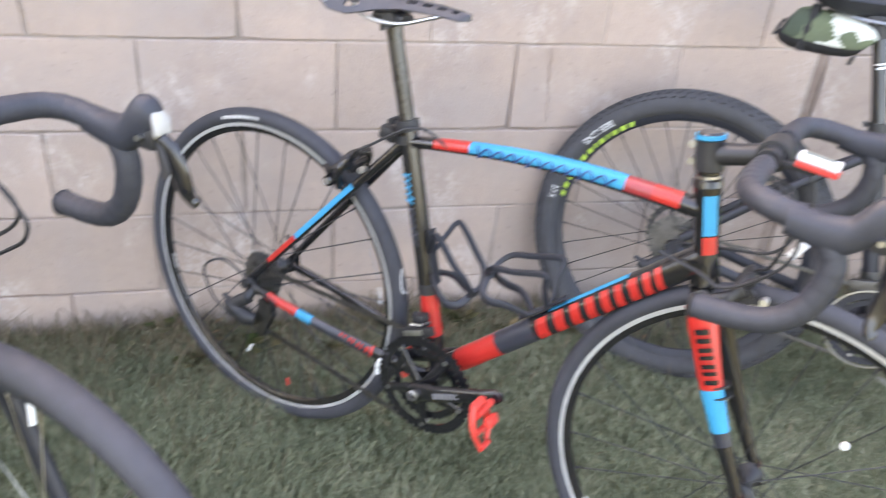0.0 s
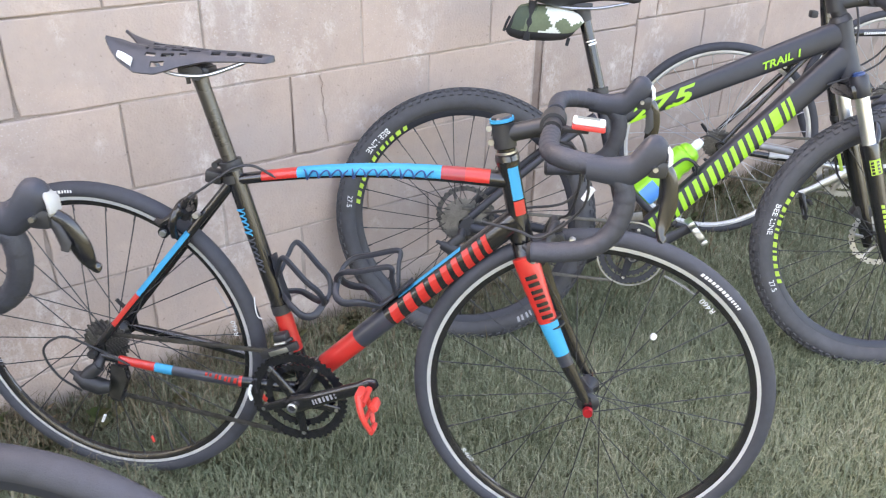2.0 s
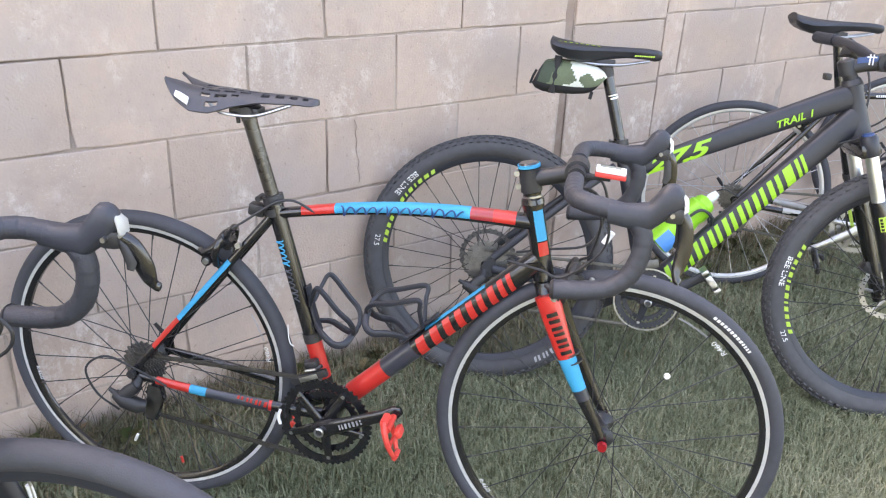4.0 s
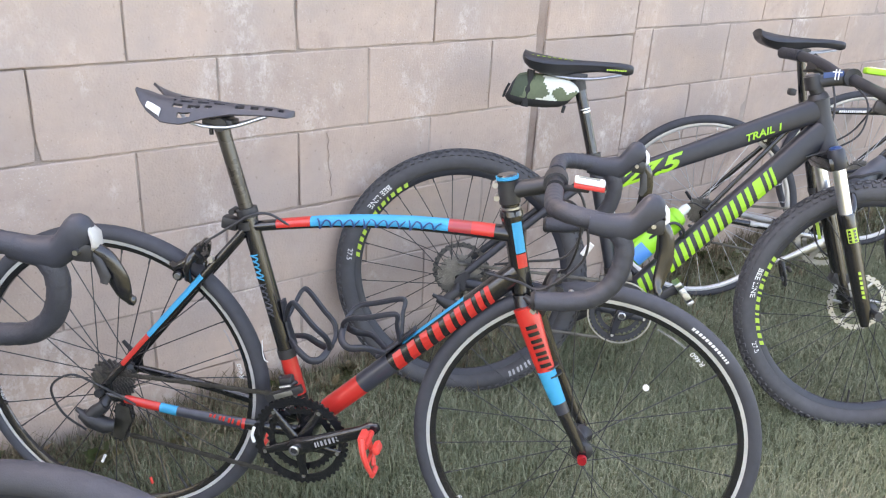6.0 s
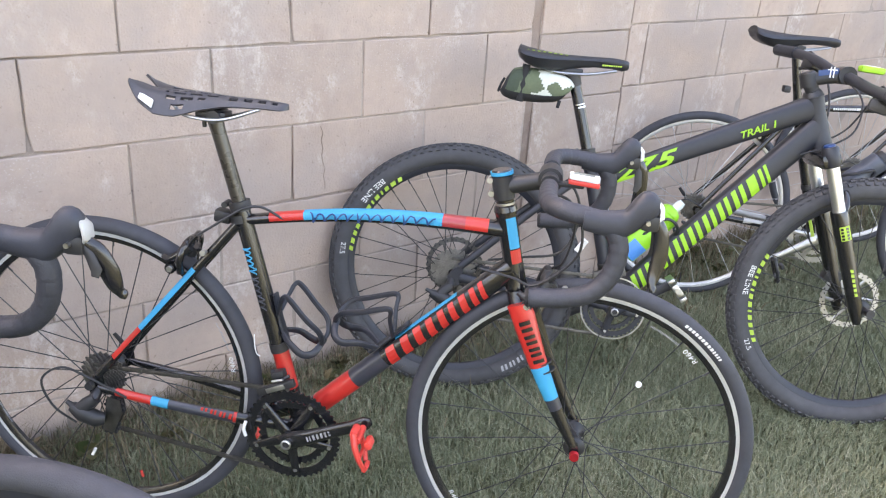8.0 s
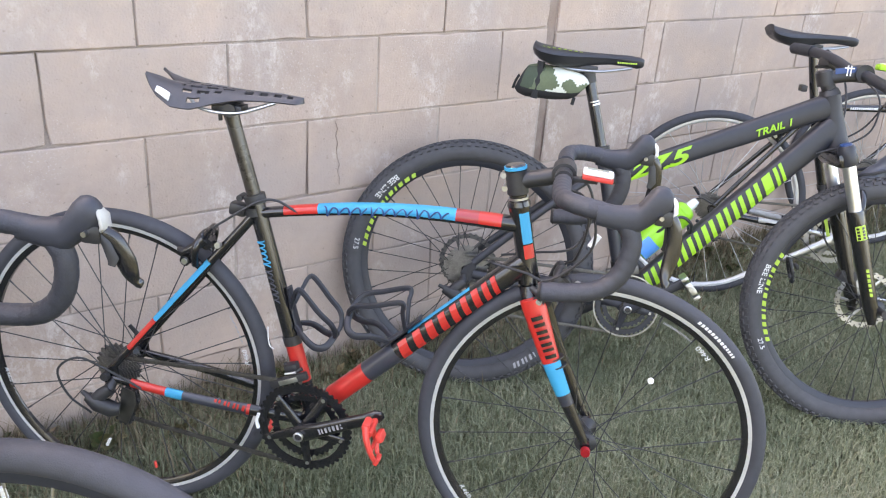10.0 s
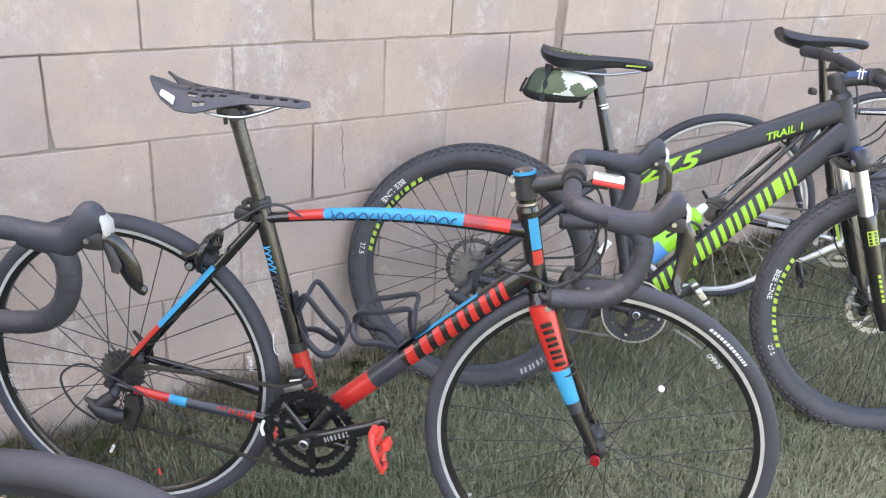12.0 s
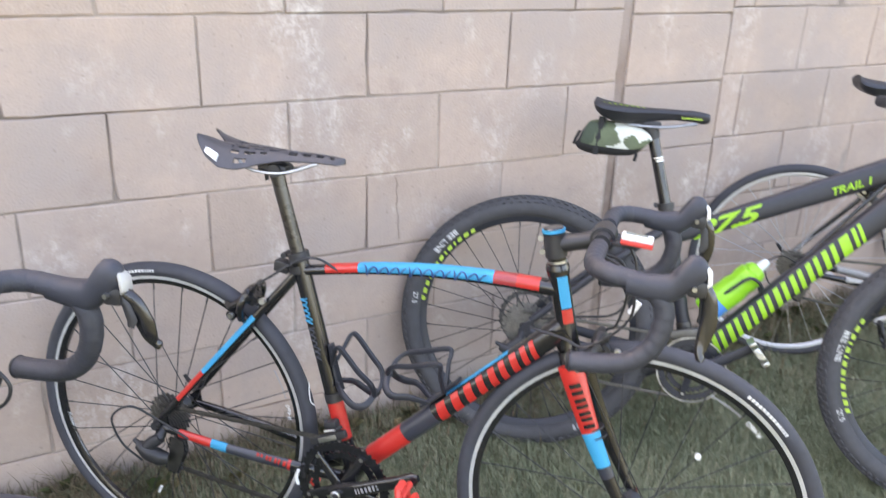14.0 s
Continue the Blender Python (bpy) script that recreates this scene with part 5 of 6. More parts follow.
        part("fork_cap", Geo().tube([a - stl * 0.022, a - stl * 0.020, a - stl * 0.014], [0.011, 0.0145, 0.0150], 16), NAVY if s < 0 else PLASTIC, fk, "dark blue turning knob" if s < 0 else "")
        lower = Geo().tube([b - stl * 0.008, b, b.lerp(e, 0.1), b.lerp(e, 0.7), e.lerp(b, 0.1), e + P(0.0, -0.012, 0)], [0.0215, 0.0225, 0.0215, 0.0195, 0.0185, 0.010], 18)
        lo = part("lower_leg", lower, BLACK_GLOSS, fk)
        leg = on_tube(b.lerp(e, 0.10), e, 0.0212, 0.0212, lift=0.0012)
        if s < 0:
            part("fork_label", bars_geo([0.038], 0, 0.024, lambda x, y: leg(x, y - 0.012), 0, cut=False), LIME_RIM, lo, "lime green label")
            for r0 in (0.002, -0.010):
                part("fork_label_print", bars_geo([0.006] * 4, 0.0025, 0.006, (lambda o: lambda x, y: on_tube(b.lerp(e, 0.10), e, 0.0212, 0.0212, lift=0.0018)(x + 0.004, y + o))(r0), 0, cut=False), BLACK_GLOSS, lo)
            part("fork_label", bars_geo([0.009] * 6, 0.004, 0.007, lambda x, y: leg(x + 0.115, y - 0.004), 0.2, cut=False), LIME_RIM, lo, "lime green block print")
        else:
            part("fork_label", bars_geo([0.085], 0, 0.009, lambda x, y: Vector((0, 0.128, 0)) + leg(x, y - 0.004), 0, cut=False), LIME_RIM, lo, "lime green stripe")
    part("fork_arch", Geo().pipe([cr + stl * 0.165 + P(0.002, 0.004, -0.062), cr + stl * 0.125 + P(0.022, 0.01, -0.05), cr + stl * 0.10 + P(0.038, 0.012, 0), cr + stl * 0.125 + P(0.022, 0.01, 0.05), cr + stl * 0.165 + P(0.002, 0.004, 0.062)], 0.011, 10), BLACK_GLOSS, fk)
    part("front_axle", Geo().rod(ax + P(0, 0, -0.078), ax + P(0, 0, 0.078), 0.008).rod(ax + P(0, 0, -0.084), ax + P(0, 0, -0.076), 0.011), PLASTIC, fk)
    part("brake_caliper", Geo().box((1.035, 0.064, 0.40), (0.05, 0.034, 0.04), pose(0, 0, 0, 0, 25, 0), 0.008).rod((1.02, 0.07, 0.415), (1.02, 0.07, 0.44), 0.007), PLASTIC, fk)
    part("brake_hose", Geo().pipe([(1.02, 0.072, 0.44), (0.965, 0.078, 0.49), (0.945, 0.08, 0.58), (0.94, 0.075, 0.72), (0.96, 0.1, 0.85), (0.955, 0.16, 0.955)], 0.0028, 7), PLASTIC, bike)
    # cockpit
    cap = P(0.852, 0.932)
    hs = part("headset", Geo().tube([ht1 - stl * 0.001, ht1 - stl * 0.014, ht1 - stl * 0.016, cap + stl * 0.012], [0.027, 0.022, 0.0175, 0.0175], 18), PLASTIC, bike)
    clamp = P(0.944, 0.934)
    stem = part("stem", Geo().tube([cap + stl * 0.034, cap], 0.021, 18).tube([cap + stl * 0.017, cap.lerp(clamp, 0.5) + stl * 0.008, clamp], [(0.018, 0.017), (0.0165, 0.0165), (0.019, 0.019)], 16, exp=2.6).rod(clamp + P(0, 0, -0.024), clamp + P(0, 0, 0.024), 0.0225, n=18), PLASTIC, bike)
    part("top_cap", Geo().tube([cap, cap - stl * 0.004], [0.019, 0.016], 18), PLASTIC, stem)
    part("stem_mark", Geo().box(cap.lerp(clamp, 0.55) + P(0, 0.006, -0.0172), (0.003, 0.001, 0.026), None).box(cap.lerp(clamp, 0.55) + P(0.008, 0.006, -0.0172), (0.003, 0.001, 0.026), None).box(cap.lerp(clamp, 0.55) + P(0.004, 0.012, -0.0174), (0.024, 0.001, 0.003), None), WHITE_PRINT, stem, "pale line mark")
    part("stem_stripe", Geo().box(cap.lerp(clamp, 0.5) + P(0, 0.006, -0.0168), (0.05, 0.0012, 0.014), pose(0, 0, 0, 0, -10, 0)), NAVY, stem, "blue panel")
    bar = part("handlebar", Geo().pipe([(0.888, 0.345, 0.994), (0.903, 0.24, 0.985), (0.920, 0.13, 0.966), (0.938, 0.06, 0.942), (0.944, 0, 0.934), (0.953, -0.06, 0.920), (0.962, -0.13, 0.904), (0.955, -0.24, 0.893), (0.935, -0.35, 0.886)], 0.0135, 12), BLACK_MATT, bike)
    for s in (-1, 1):
        grip = Geo()
        a, b = (Vector((0.886, 0.358, 0.995)), Vector((0.902, 0.245, 0.986))) if s > 0 else (Vector((0.933, -0.36, 0.885)), Vector((0.954, -0.245, 0.893)))
        dx, dz = (0.0, 0.012) if s > 0 else (0.046, -0.078)
        for k in range(12):
            grip.rod(a.lerp(b, k / 12), a.lerp(b, (k + 0.8) / 12), 0.0165, n=14)
        grip.rod(a, b, 0.0155, n=14)
        part("grip", grip, HOOD, bar, "ribbed black rubber grip")
        lv = part("brake_lever", Geo().rod((0.915 + dx, 0.195 * s, 0.97 + dz), (0.94 + dx, 0.20 * s, 0.955 + dz), 0.014).pipe([(0.935 + dx, 0.20 * s, 0.955 + dz), (0.965 + dx, 0.225 * s, 0.945 + dz), (0.955 + dx, 0.28 * s, 0.938 + dz), (0.945 + dx, 0.325 * s, 0.935 + dz)], [0.0065, 0.005], 8), PLASTIC, bar)
        part("shifter", Geo().box((0.925 + dx, 0.165 * s, 0.945 + dz), (0.05, 0.045, 0.03), pose(0, 0, 0, 0, 15, 20 * s), 0.008), PLASTIC, lv)
        part("cable", Geo().pipe([(0.945 + dx, 0.17 * s, 0.940 + dz), (1.0, 0.10 * s, 0.915), (1.01, 0.02 * s, 0.87), (0.985, -0.025 * s, 0.80), (0.93, -0.036 * s, 0.76), (0.86, -0.03 * s, 0.73)], 0.0025, 7), PLASTIC, bike)
    bell = part("bike_computer", Geo().box((0.978, -0.070, 0.951), (0.058, 0.030, 0.016), pose(0, 0, 0, 0, 4, 0), 0.006), LIME, bar, "lime and white cycle computer")
    part("computer_screen", Geo().box((0.976, -0.070, 0.9595), (0.036, 0.02, 0.002), pose(0, 0, 0, 0, 4, 0), 0.0008), WHITE_PLASTIC, bell)
    # seat
    post = part("seatpost", Geo().tube([st1 - P(-0.012, 0.045), P(0.268, 0.880)], 0.0145, 18), BLACK_GLOSS, bike)
    part("clamp_ring", Geo().tube([P(0.2935, 0.800), P(0.2922, 0.804)], 0.0150, 18).tube([P(0.2905, 0.808), P(0.2898, 0.8105)], 0.0150, 18), SILVER, post, "bright rings on the post")
    part("seat_clamp_head", Geo().tube([P(0.276, 0.855), P(0.264, 0.888)], [0.0165, 0.020], 16).box((0.262, 0, 0.892), (0.055, 0.04, 0.014), None, 0.004), PLASTIC, post)
    sd = padded_saddle(bike, 0.405, 0.118, 0.934, VINYL, LIME_RIM)
    part("saddle_mark", bars_geo([0.004] * 9, 0.0016, 0.004, lambda x, y: Vector((0.335 + x, -0.0222, 0.910 + y)), 0.25, cut=False), LIME_RIM, sd, "lime green block print")
    # drive
    mats = dict(ring=BLACK_MATT, arm=BLACK_MATT, bolt=STEEL)

    def flat_pedal(ob, x, y, z, s):
        g = Geo().rod((x, y + 0.05 * s, z), (x, y - 0.03 * s, z), 0.007).box((x, y, z), (0.036, 0.052, 0.017), pose(0, 0, 0, 0, 50, 0), 0.004)
        g.box((x + 0.018, y, z - 0.022), (0.010, 0.046, 0.018), pose(0, 0, 0, 0, 50, 0), 0.003).box((x - 0.018, y, z + 0.022), (0.010, 0.046, 0.018), pose(0, 0, 0, 0, 50, 0), 0.003)
        part("pedal", g, STEEL, ob, "steel double-sided clip pedal")
    crankset(bike, (bb.x, bb.z), 33, (0.083, 0.064), 0.165, mats, pedal=flat_pedal, spider=4)
    part("chain_guard", Geo().lathe((bb.x, -0.055, bb.z), [(0.0865, -0.0015), (0.0865, 0.0015), (0.083, 0.0015), (0.083, -0.0015)], 64), STEEL, bike, "bright steel guard ring")
    rear_derailleur(bike, 0.0, MR - 0.004, -0.072, PLASTIC, 1.1)
    chain(bike, (0, MR), (bb.x, bb.z), 0.04, 0.08, -0.046, DARK_STEEL, [(0.02, -0.05, MR - 0.11), (0.05, -0.05, MR - 0.06)])
    part("front_derailleur", Geo().box((bb.x - 0.02, -0.046, bb.z + 0.092), (0.085, 0.014, 0.024), pose(0, 0, 0, 0, -14, 0), 0.003).rod(bb.lerp(st1, 0.2), bb.lerp(st1, 0.27), 0.02), DARK_STEEL, bike)
    cage = part("bottle_cage", Geo().tube([P(0.50, 0.395), P(0.58, 0.482)], [(0.012, 0.004)] * 2, 10), BLACK_MATT, bike)
    for s in (-1, 1):
        part("loop", Geo().pipe([P(0.585, 0.487, 0.01 * s), P(0.575, 0.52, 0.036 * s), P(0.545, 0.535, 0.04 * s), P(0.505, 0.50, 0.036 * s), P(0.47, 0.46, 0.015 * s), P(0.466, 0.455, 0)], 0.004, 8), BLACK_MATT, cage)
    return bike


MTB_POSE = stand(0.728, -0.288, -0.004, -39.75, 10.4)
bike2 = mountain_bike(MTB_POSE)

# what it carries
bag = thing("saddle_bag", MTB_POSE, "camouflage cloth saddle bag strapped under the mountain bicycle's saddle", "bag")
rings = []
for i in range(29):
    x = 0.094 + 0.168 * i / 28
    s = float(np.interp(x, [0.094, 0.102, 0.125, 0.16, 0.20, 0.235, 0.254, 0.262], [0.55, 0.85, 1.0, 1.0, 0.95, 0.82, 0.6, 0.3]))
    zc = 0.853 - 0.06 * (x - 0.09)
    rings.append([Vector((x + 0.012 * math.sin(a), 0.036 * (0.6 + 0.4 * s) * math.copysign(abs(math.cos(a)) ** 0.75, math.cos(a)), zc + 0.043 * s * math.copysign(abs(math.sin(a)) ** 0.8, math.sin(a)))) for a in [2 * math.pi * k / 56 for k in range(56)]])


def camo(i, j):
    q = noise.noise(Vector((i * 0.17, j * 0.13, 3.7)))
    if 32 <= j <= 52 or i == 0:
        return 3
    if i > 11 and 16 < j < 32 and q > -0.28 + 0.012 * max(0, 20 - i):
        return 2
    return 1 if q > 0.05 else 0


part("bag_body", Geo().loft(rings, pick=camo), [CAMO_GREEN, CAMO_DARK, CAMO_PALE, WEBBING], bag)
part("strap", Geo().tube([P(0.146, 0.900), P(0.139, 0.850), P(0.134, 0.806)], [(0.030, 0.010), (0.038, 0.010), (0.030, 0.010)], 16, exp=4), WEBBING, bag)
part("zip_pull", Geo().pipe([P(0.092, 0.862, -0.006), P(0.084, 0.845, -0.006), P(0.078, 0.826, -0.006)], 0.0035, 6), WEBBING, bag)
part("strap_end", Geo().box((0.236, -0.012, 0.806), (0.008, 0.016, 0.02), pose(0, 0, 0, 0, 12, 0), 0.002), WEBBING, bag)

bottle = thing("water_bottle", MTB_POSE, "lime green plastic water bottle in the mountain bicycle's cage", "bottle")
ba, bt = P(0.452, 0.427), P(0.452, 0.427) + Vector((0.677, 0, 0.736)) * 0.19
d = (bt - ba).normalized()
part("bottle_body", Geo().tube([ba, ba + d * 0.004, ba + d * 0.05, ba + d * 0.10, ba + d * 0.115, ba + d * 0.13, ba + d * 0.15, ba + d * 0.158], [0.030, 0.0355, 0.036, 0.036, 0.032, 0.035, 0.034, 0.027], 24, pick=lambda i, j: 1 if (i == 1 and 9 < j < 16) else 0), [BOTTLE_GREEN, BOTTLE_BLUE], bottle)
part("bottle_lid", Geo().tube([ba + d * 0.158, ba + d * 0.162, ba + d * 0.172, ba + d * 0.178], [0.029, 0.029, 0.024, 0.012], 20), BOTTLE_GREEN, bottle)
part("bottle_nozzle", Geo().tube([ba + d * 0.176, ba + d * 0.192, ba + d * 0.204], [0.012, 0.0125, 0.0085], 16), CLEAR_CAP, bottle)

# ---- further bicycles in the row ----
K3 = dict(K1, bb=P(0.420, 0.270), st1=P(0.280, 0.700), tt0=P(0.286, 0.690), tt1=P(0.800, 0.722), arch=0.0, post=P(0.240, 0.874), sad=(0.090, 0.376, 0.924), ss1=P(0.284, 0.68), clamp=P(0.870, 0.842), cap=P(0.780, 0.836), ht1=P(0.795, 0.765), rbrake=P(0.195, 0.622))
PLAIN = [(1.0, 0)]
PAINT3 = dict(PAINT1, skewer=STEEL, post=BLACK_GLOSS, cap=PLASTIC, plate=PLASTIC, pedal=PLASTIC, ring=STEEL, arm=STEEL, tt=PLAIN, tt_over=None, dt=PLAIN, dt_over=None, st=PLAIN, ss=PLAIN, cs=PLAIN, fork=PLAIN)
STYLE3 = dict(ROAD_WHEEL, track=TRACK, rim=TRACK, rim_depth=0.016, spoke=STEEL, spokes=28, wheel_label="silver rim with steel spokes")
K4 = dict(K3, tt1=P(0.765, 0.785), dt1=P(0.80, 0.72), clamp=P(0.802, 0.878), cap=P(0.728, 0.880), ht1=P(0.748, 0.808), crown=P(0.838, 0.655), ht0=P(0.818, 0.683), axle=P(0.990, 0.348), drop=P(0.0, 0.348), fbrake=P(0.885, 0.70), rbrake=P(0.20, 0.65))
PAINT4 = dict(PAINT3, frame=BLACK_MATT, plate=DULL_SILVER, fork=PLAIN, brake=DULL_SILVER)
STYLE4 = dict(ROAD_WHEEL, rim_depth=0.022, track=BLACK_MATT, rim=BLACK_MATT, spoke=STEEL, spokes=28)


def white_stays(frame):
    """Pale panels along the chain stays."""
    for s in (-1, 1):
        for x0, x1 in ((0.035, 0.12), (0.16, 0.27)):
            z0, z1 = 0.325 - 0.13 * x0, 0.325 - 0.13 * x1
            part("stay_panel", Geo().tube([P(x0, z0, 0.058 * s), P(x1, z1, 0.048 * s)], [(0.0095, 0.011)] * 2, 12), DULL_SILVER, frame, "dull silver panel")


bike3, rear3, front3, frame3, fork3, bar3, stem3 = road_bike(stand(1.808, -0.228, 0, -40, 5), "road_bike", "black road bicycle with silver rims", "bicycles along the wall", K3, 0.327, 0.0145, PAINT3, STYLE3, ring_angle=-150)
white_stays(frame3)
tt3 = on_tube(K3["tt0"], K3["tt1"], 0.0155, 0.0145, lift=0.001, exp=2.3)
part("frame_mark", bars_geo([0.0045] * 11 + [0.013], 0.0022, 0.007, lambda x, y: tt3(0.108 + x, y - 0.003), 0.1, cut=False), WHITE_PRINT, frame3, "white block print")
part("tail_light", Geo().box((0.236, 0, 0.748), (0.022, 0.034, 0.022), None, 0.006), PLASTIC, frame3, "black tail light")
part("frame_mark", bars_geo([0.034, 0.030, 0.034, 0.030], 0.010, 0.026, lambda x, y: on_tube(K3["dt0"], K3["dt1"], 0.020, 0.0212, lift=0.0012, exp=2.3)(0.215 + x, y - 0.014), 0.25), WHITE_PRINT, frame3, "white block marks")
dark_bottle = thing("water_bottle", stand(1.808, -0.228, 0, -40, 5), "smoke-grey plastic water bottle in the silver-rimmed bicycle's cage", "bottle")
ba, d = P(0.478, 0.430), Vector((0.72, 0, 0.694))
part("bottle_body", Geo().tube([ba, ba + d * 0.004, ba + d * 0.085, ba + d * 0.098, ba + d * 0.112, ba + d * 0.150, ba + d * 0.158], [0.030, 0.0360, 0.0365, 0.0325, 0.0362, 0.0355, 0.027], 24), SMOKE, dark_bottle)
part("bottle_lid", Geo().tube([ba + d * 0.158, ba + d * 0.162, ba + d * 0.176, ba + d * 0.182], [0.030, 0.030, 0.025, 0.012], 20), PLASTIC, dark_bottle)
part("bottle_nozzle", Geo().tube([ba + d * 0.180, ba + d * 0.196, ba + d * 0.206], [0.011, 0.0115, 0.008], 16), PLASTIC, dark_bottle)
bottle_cage(bike3, P(0.520, 0.412), P(0.598, 0.488), BLACK_MATT, -0.08)
bike4 = copy_thing(bike3, stand(2.80, -0.24, 0, -40, 6))
tagged(bike4, "black road bicycle with silver rims at the row's end")
bike5, rear5, front5, frame5, fork5, bar5, stem5 = road_bike(stand(-0.446 - 0.990 * math.cos(radians(-42)), -1.058 - 0.990 * math.sin(radians(-42)), 0, -42, 4), "road_bike", "black drop-bar road bicycle with wide tyres", "bicycles along the wall", K4, 0.348, 0.019, PAINT4, STYLE4, bar_swing=-2, kick=(0.036, 0.037), blade=1.2)
part("canti_arm", Geo().pipe([P(0.902, 0.588, 0.05), P(0.906, 0.572, 0.05), P(0.912, 0.545, 0.047)], 0.0042, 8), WHITE_PLASTIC, fork5, "pale brake arm")

for pts in ([P(0.800, 0.862, 0.05), P(0.835, 0.820, 0.085), P(0.858, 0.797, 0.093), P(0.876, 0.776, 0.095), P(0.868, 0.752, 0.095), P(0.840, 0.731, 0.093), P(0.80, 0.705, 0.075), P(0.765, 0.69, 0.05)],
            [P(0.790, 0.735, 0.06), P(0.834, 0.750, 0.090), P(0.862, 0.782, 0.096), P(0.840, 0.812, 0.092), P(0.80, 0.850, 0.06)]):
    part("cable", Geo().pipe(pts, 0.0025, 7), PLASTIC, bike5)

# ---- lawn ----
rng = np.random.default_rng(5)


def blades(name, count, area, height, width, mat, label, lean=0.5, thin=None):
    """Many bent grass blades, three faces each, in one mesh."""
    x = rng.uniform(area[0], area[1], count)
    y = rng.uniform(area[2], area[3], count)
    if thin is not None:
        keep = thin(x, y) > rng.random(count)
        x, y = x[keep], y[keep]
        count = len(x)
    clump = np.array([noise.noise(Vector((a * 4, b * 4, 0))) for a, b in zip(x, y)])
    h = height * rng.uniform(0.5, 1.25, count) * (1 + 0.45 * clump)
    w = width * rng.uniform(0.6, 1.3, count)
    az = rng.uniform(0, 2 * np.pi, count)
    ln = lean * rng.uniform(0.2, 1.6, count) * h
    dx, dy = np.cos(az), np.sin(az)
    face = az + np.pi / 2 + rng.normal(0, 0.5, count)
    sx, sy = np.cos(face) * w / 2, np.sin(face) * w / 2
    zero = np.full(count, -0.014)
    v = np.stack([
        np.stack([x - sx, y - sy, zero], -1), np.stack([x + sx, y + sy, zero], -1),
        np.stack([x - sx * .85 + dx * ln * .3, y - sy * .85 + dy * ln * .3, h * .55], -1), np.stack([x + sx * .85 + dx * ln * .3, y + sy * .85 + dy * ln * .3, h * .55], -1),
        np.stack([x + dx * ln, y + dy * ln, h * .95], -1)], 1).reshape(-1, 3)
    base = np.arange(count)[:, None] * 5
    tri = np.concatenate([base + [0, 1, 3], base + [0, 3, 2], base + [2, 3, 4]], 1).reshape(-1, 3)
    me = bpy.data.meshes.new(name)
    me.vertices.add(len(v))
    me.vertices.foreach_set("co", v.astype(np.float32).ravel())
    me.loops.add(tri.size)
    me.loops.foreach_set("vertex_index", tri.astype(np.int32).ravel())
    me.polygons.add(len(tri))
    me.polygons.foreach_set("loop_start", np.arange(0, tri.size, 3, dtype=np.int32))
    me.update(calc_edges=True)
    me.validate()
    me.materials.append(mat)
    return tagged(new(name, me), label, "grass", kind="stuff")


blades("lawn", 330000, (-1.2, 3.1, -1.65, -0.005), 0.024, 0.0019, GRASS, "short shaded green lawn in front of the wall", 0.95, thin=lambda x, y: np.clip(0.35 + (-y) * 4, 0.35, 1) * np.clip(1.25 - 0.12 * np.maximum(0, x), 0.6, 1))
blades("outer_lawn", 120000, (-6, 9, -7, -1.65), 0.04, 0.010, DIM_OUTER_GRASS, "more of the short green lawn")
blades("outer_lawn", 50000, (3.1, 8.5, -1.65, -0.005), 0.035, 0.005, GRASS, "more of the short green lawn")
blades("outer_lawn", 30000, (-5.5, -1.2, -1.65, -0.005), 0.035, 0.005, GRASS, "more of the short green lawn")
blades("dry_grass", 42000, (-1.3, 3.3, -0.6, -0.004), 0.042, 0.0024, DRY, "straw-coloured dead grass along the foot of the wall", 0.9, thin=lambda x, y: np.exp(y / 0.15) * (0.6 + 0.4 * np.sin(x * 5.3) ** 2))
blades("dry_grass", 26000, (-1.3, 3.3, -0.5, -0.004), 0.080, 0.0026, DRY, "tall straw-coloured tufts against the wall", 0.8, thin=lambda x, y: np.exp(y / 0.12) * np.clip(0.2 + 0.45 * np.exp(-((x + 0.1) / 0.5) ** 2) + 0.6 * np.sin(x * 4.1 + 0.9) ** 2 + 0.5 * np.sin(x * 13.7) ** 2 - 0.25, 0.05, 1))
blades("thatch", 26000, (-1.3, 3.3, -1.75, -0.05), 0.024, 0.0019, PALE_STRAW, "dead straw between the green blades", 1.4)


def weed(x, y, r, n):
    """A low plant of rounded leaves at the wall's foot."""
    g = Geo()
    g.add([(-0.002, 0, -0.014), (0.002, 0, -0.014)], [])
    for k in range(n):
        az, el, ln = random.uniform(0, 6.28), random.uniform(0.25, 1.2), random.uniform(0.5, 1.0) * r
        d = Vector((math.cos(az) * math.cos(el), -abs(math.sin(az)) * math.cos(el), math.sin(el)))
        s = Vector((-math.sin(az), math.cos(az), random.uniform(-0.3, 0.3))).normalized()
        tip = Vector((0, 0, -0.012)) + d * ln
        mid = Vector((0, 0, -0.012)) + d * ln * 0.6 + Vector((0, 0, 0.15 * ln))
        w = ln * random.uniform(0.14, 0.26)
        i = len(g.v)
        g.v += [tuple(mid + s * w), tuple(tip), tuple(mid - s * w)]
        g.f += [(0, 1, i, i + 2), (i + 2, i, i + 1)]
        g.m += [0, 0]
    ob = part("weed", g, WEED, None)
    ob.location = (x, y, 0)
    return tagged(ob, "low green weed at the foot of the wall", "plant", "weeds along the wall")


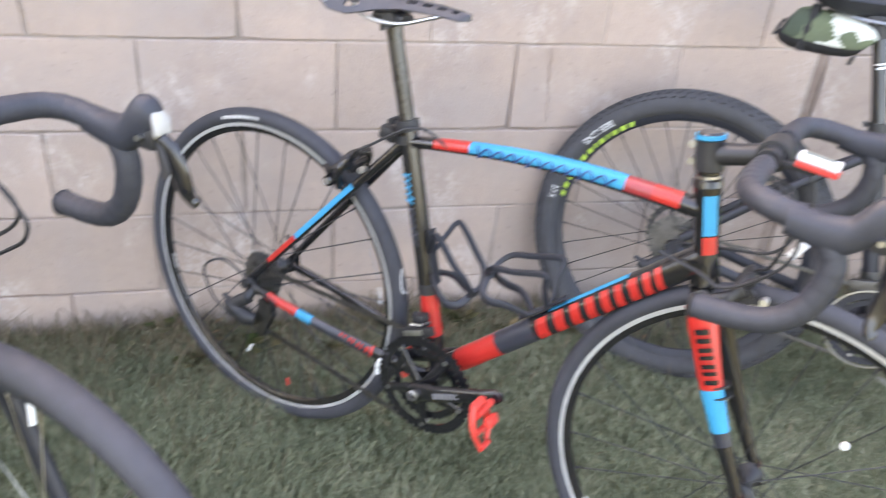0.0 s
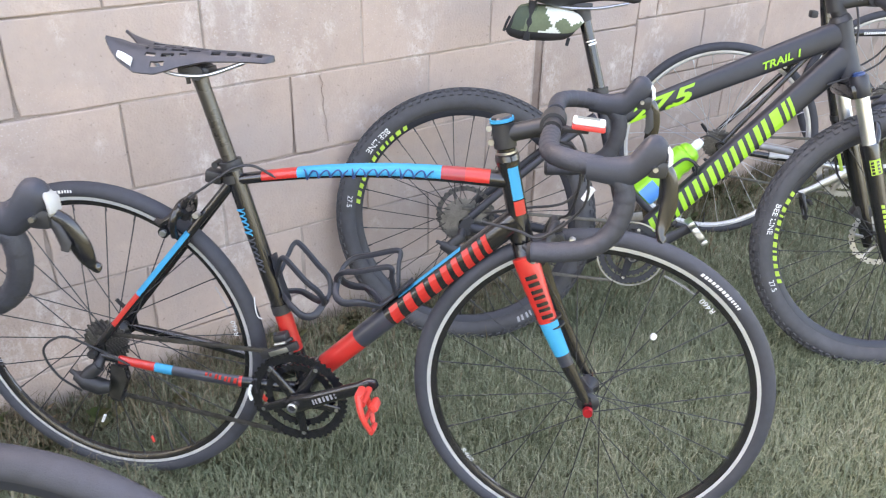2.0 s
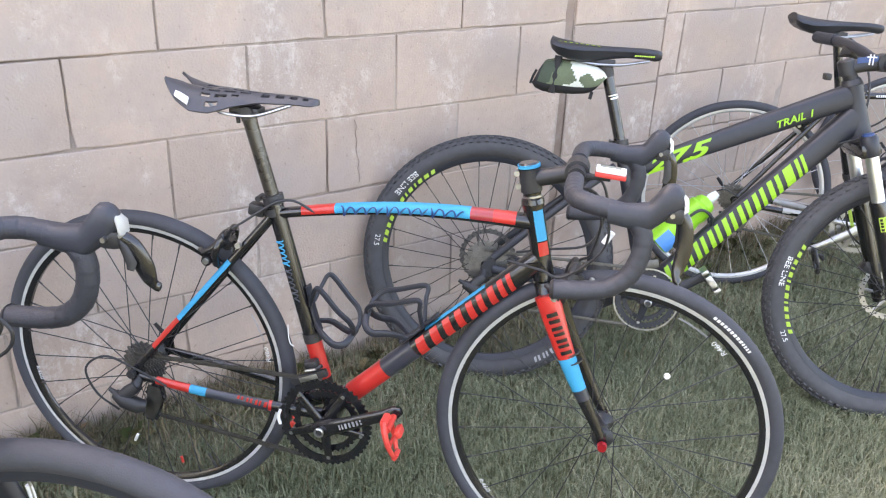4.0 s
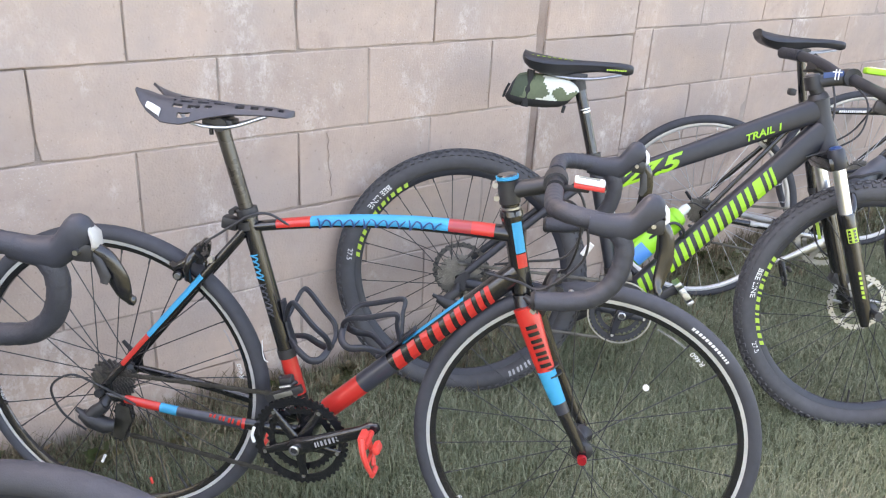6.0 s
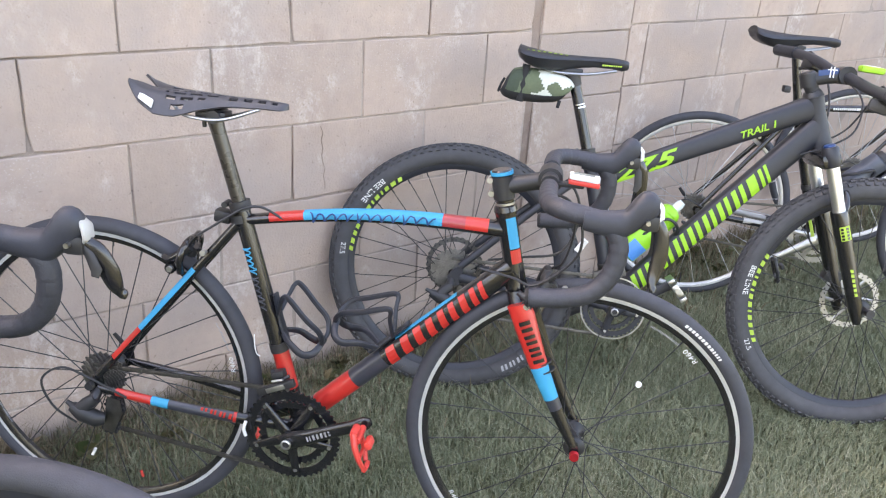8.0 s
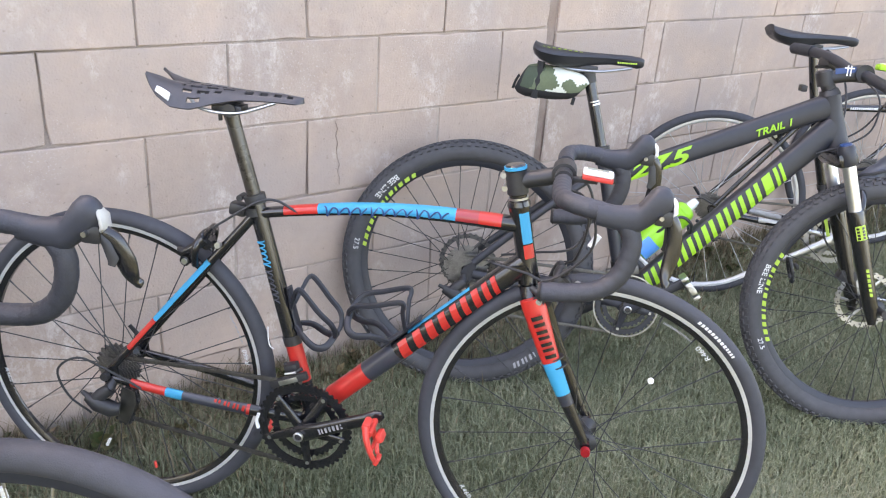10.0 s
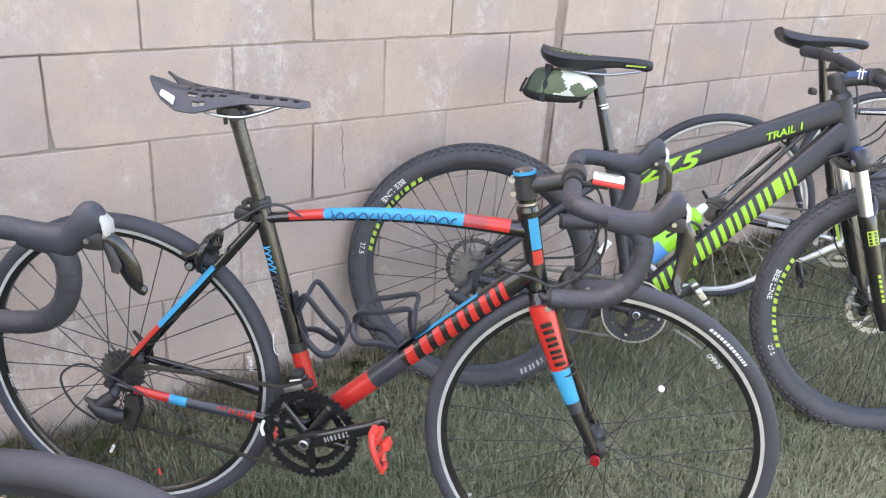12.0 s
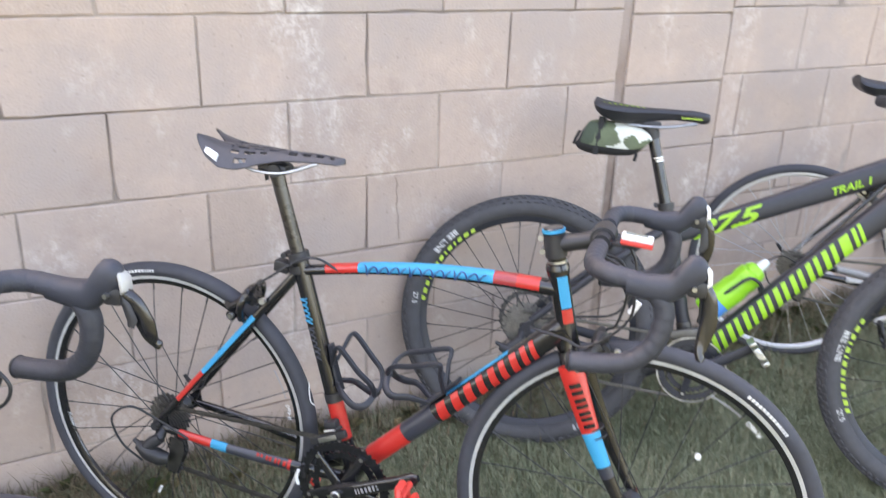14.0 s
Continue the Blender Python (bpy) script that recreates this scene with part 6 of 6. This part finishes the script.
random.seed(11)
for k in range(60):
    weed(random.uniform(-1.2, 2.4), -random.uniform(0.015, 0.20), random.uniform(0.035, 0.085), random.randint(8, 16))
for k in range(26):
    g = Geo()
    ln, w = random.uniform(0.015, 0.04), random.uniform(0.005, 0.012)
    g.add([(-ln / 2, 0, 0.002), (0, -w / 2, 0.005), (ln / 2, 0, 0.001), (0, w / 2, 0.004), (0, 0, 0.0)], [(0, 1, 4), (1, 2, 4), (2, 3, 4), (3, 0, 4)])
    ob = part("fallen_leaf", g, STRAW, None)
    ob.matrix_world = pose(random.uniform(-1.0, 2.2), -random.uniform(0.02, 0.3), random.uniform(0.012, 0.03), random.uniform(-25, 25), random.uniform(-25, 25), random.uniform(0, 360))
    tagged(ob, "dry brown fallen leaf on the grass", "leaf", "fallen leaves")

# ---- the wall's blocks ----
JOINT = 0.0034


def block_mesh(length, height, seed):
    """A block's face with an uneven, chipped outline, a worn edge and its sides."""
    q = random.Random(seed)
    hx, hz = length / 2, height / 2
    loop = [(-hx + length * k / 8, -hz) for k in range(8)] + [(hx, -hz + height * k / 4) for k in range(4)] + [(hx - length * k / 8, hz) for k in range(8)] + [(-hx, hz - height * k / 4) for k in range(4)]
    outer = []
    for k, (x, z) in enumerate(loop):
        corner = k in (0, 8, 12, 20)
        cut = q.uniform(0.0, 0.0014) + (q.uniform(0.0015, 0.0045) if q.random() < (0.22 if corner else 0.06) else 0.0)
        nx = -1 if (k > 20 or k == 0) else (1 if 8 <= k <= 12 else 0)
        nz = -1 if k <= 8 else (1 if 12 <= k <= 20 else 0)
        outer.append((x - nx * cut, z - nz * cut * 0.8))
    n, c = len(outer), 0.0022
    v = [(x * (1 - c / hx), 0.0, z * (1 - c / hz)) for x, z in outer] + [(x, c, z) for x, z in outer] + [(x, 0.03, z) for x, z in outer]
    f = [tuple(range(n))]
    for k in range(n):
        w = (k + 1) % n
        f += [(k, k + n, w + n, w), (k + n, k + 2 * n, w + 2 * n, w + n)]
    me = bpy.data.meshes.new("block")
    me.from_pydata(v, [], f)
    me.materials.append(BLOCK)
    return me


rest = Geo()
random.seed(3)
z_joint = 0.10 + 4 * course
# verticals of the panel beyond the pilaster, for even and odd courses
BEYOND = {0: [1.930, 2.280, 2.665, 3.060], 1: [1.692, 2.097, 2.475, 2.870]}
for row in range(-6, 7):
    odd = row % 2
    cuts = [1.186]
    x = 1.0160 if odd else 0.8128
    while x > -8:
        cuts.append(x)
        x -= 2 * half
    far_cuts = [1.605] + BEYOND[odd]
    while far_cuts[-1] < 13.6:
        far_cuts.append(far_cuts[-1] + 0.4)
    for cl, rise, proud in ((sorted(cuts), 0.0, 0.0), ([1.218, 1.605], -0.0135, 0.0015), (far_cuts, 0.003, 0.0)):
        z = z_joint + course * (row + 0.5) + rise
        for a, b in zip(cl, cl[1:]):
            ln, hgt = b - a - JOINT, course - JOINT
            yy = 0.0005 - proud + random.uniform(-0.0012, 0.0012)
            if -1.7 < a < 4.4 and z < 1.75:
                ob = new("block", block_mesh(ln, hgt, int(1000 + a * 97 + row * 13)))
                ob.parent = wall
                ob.matrix_basis = pose((a + b) / 2, yy, z, random.uniform(-0.2, 0.2), random.uniform(-0.12, 0.12), random.uniform(-0.15, 0.15))
            else:
                rest.box(((a + b) / 2, yy + 0.015, z), (ln, 0.03, hgt), None, 0)
far_blocks = part("far_blocks", rest, BLOCK, wall, smooth=False)
far_blocks["kind"] = "stuff"

random.seed(8)
line = [(0.487 + 0.012 * (k / 9) + random.uniform(-0.004, 0.004), 0.700 - 0.0195 * k) for k in range(10)]
g = Geo()
for (xa, za), (xb, zb) in zip(line, line[1:]):
    w = random.uniform(0.0005, 0.0012)
    g.add([(xa - w, -0.0017, za), (xa + w, -0.0017, za), (xb + w, -0.0017, zb), (xb - w, -0.0017, zb), (xa, 0.002, za), (xb, 0.002, zb)], [(0, 1, 2, 3), (0, 3, 5, 4), (1, 4, 5, 2)])
part("crack", g, STRIP, wall, "hairline crack", smooth=False)
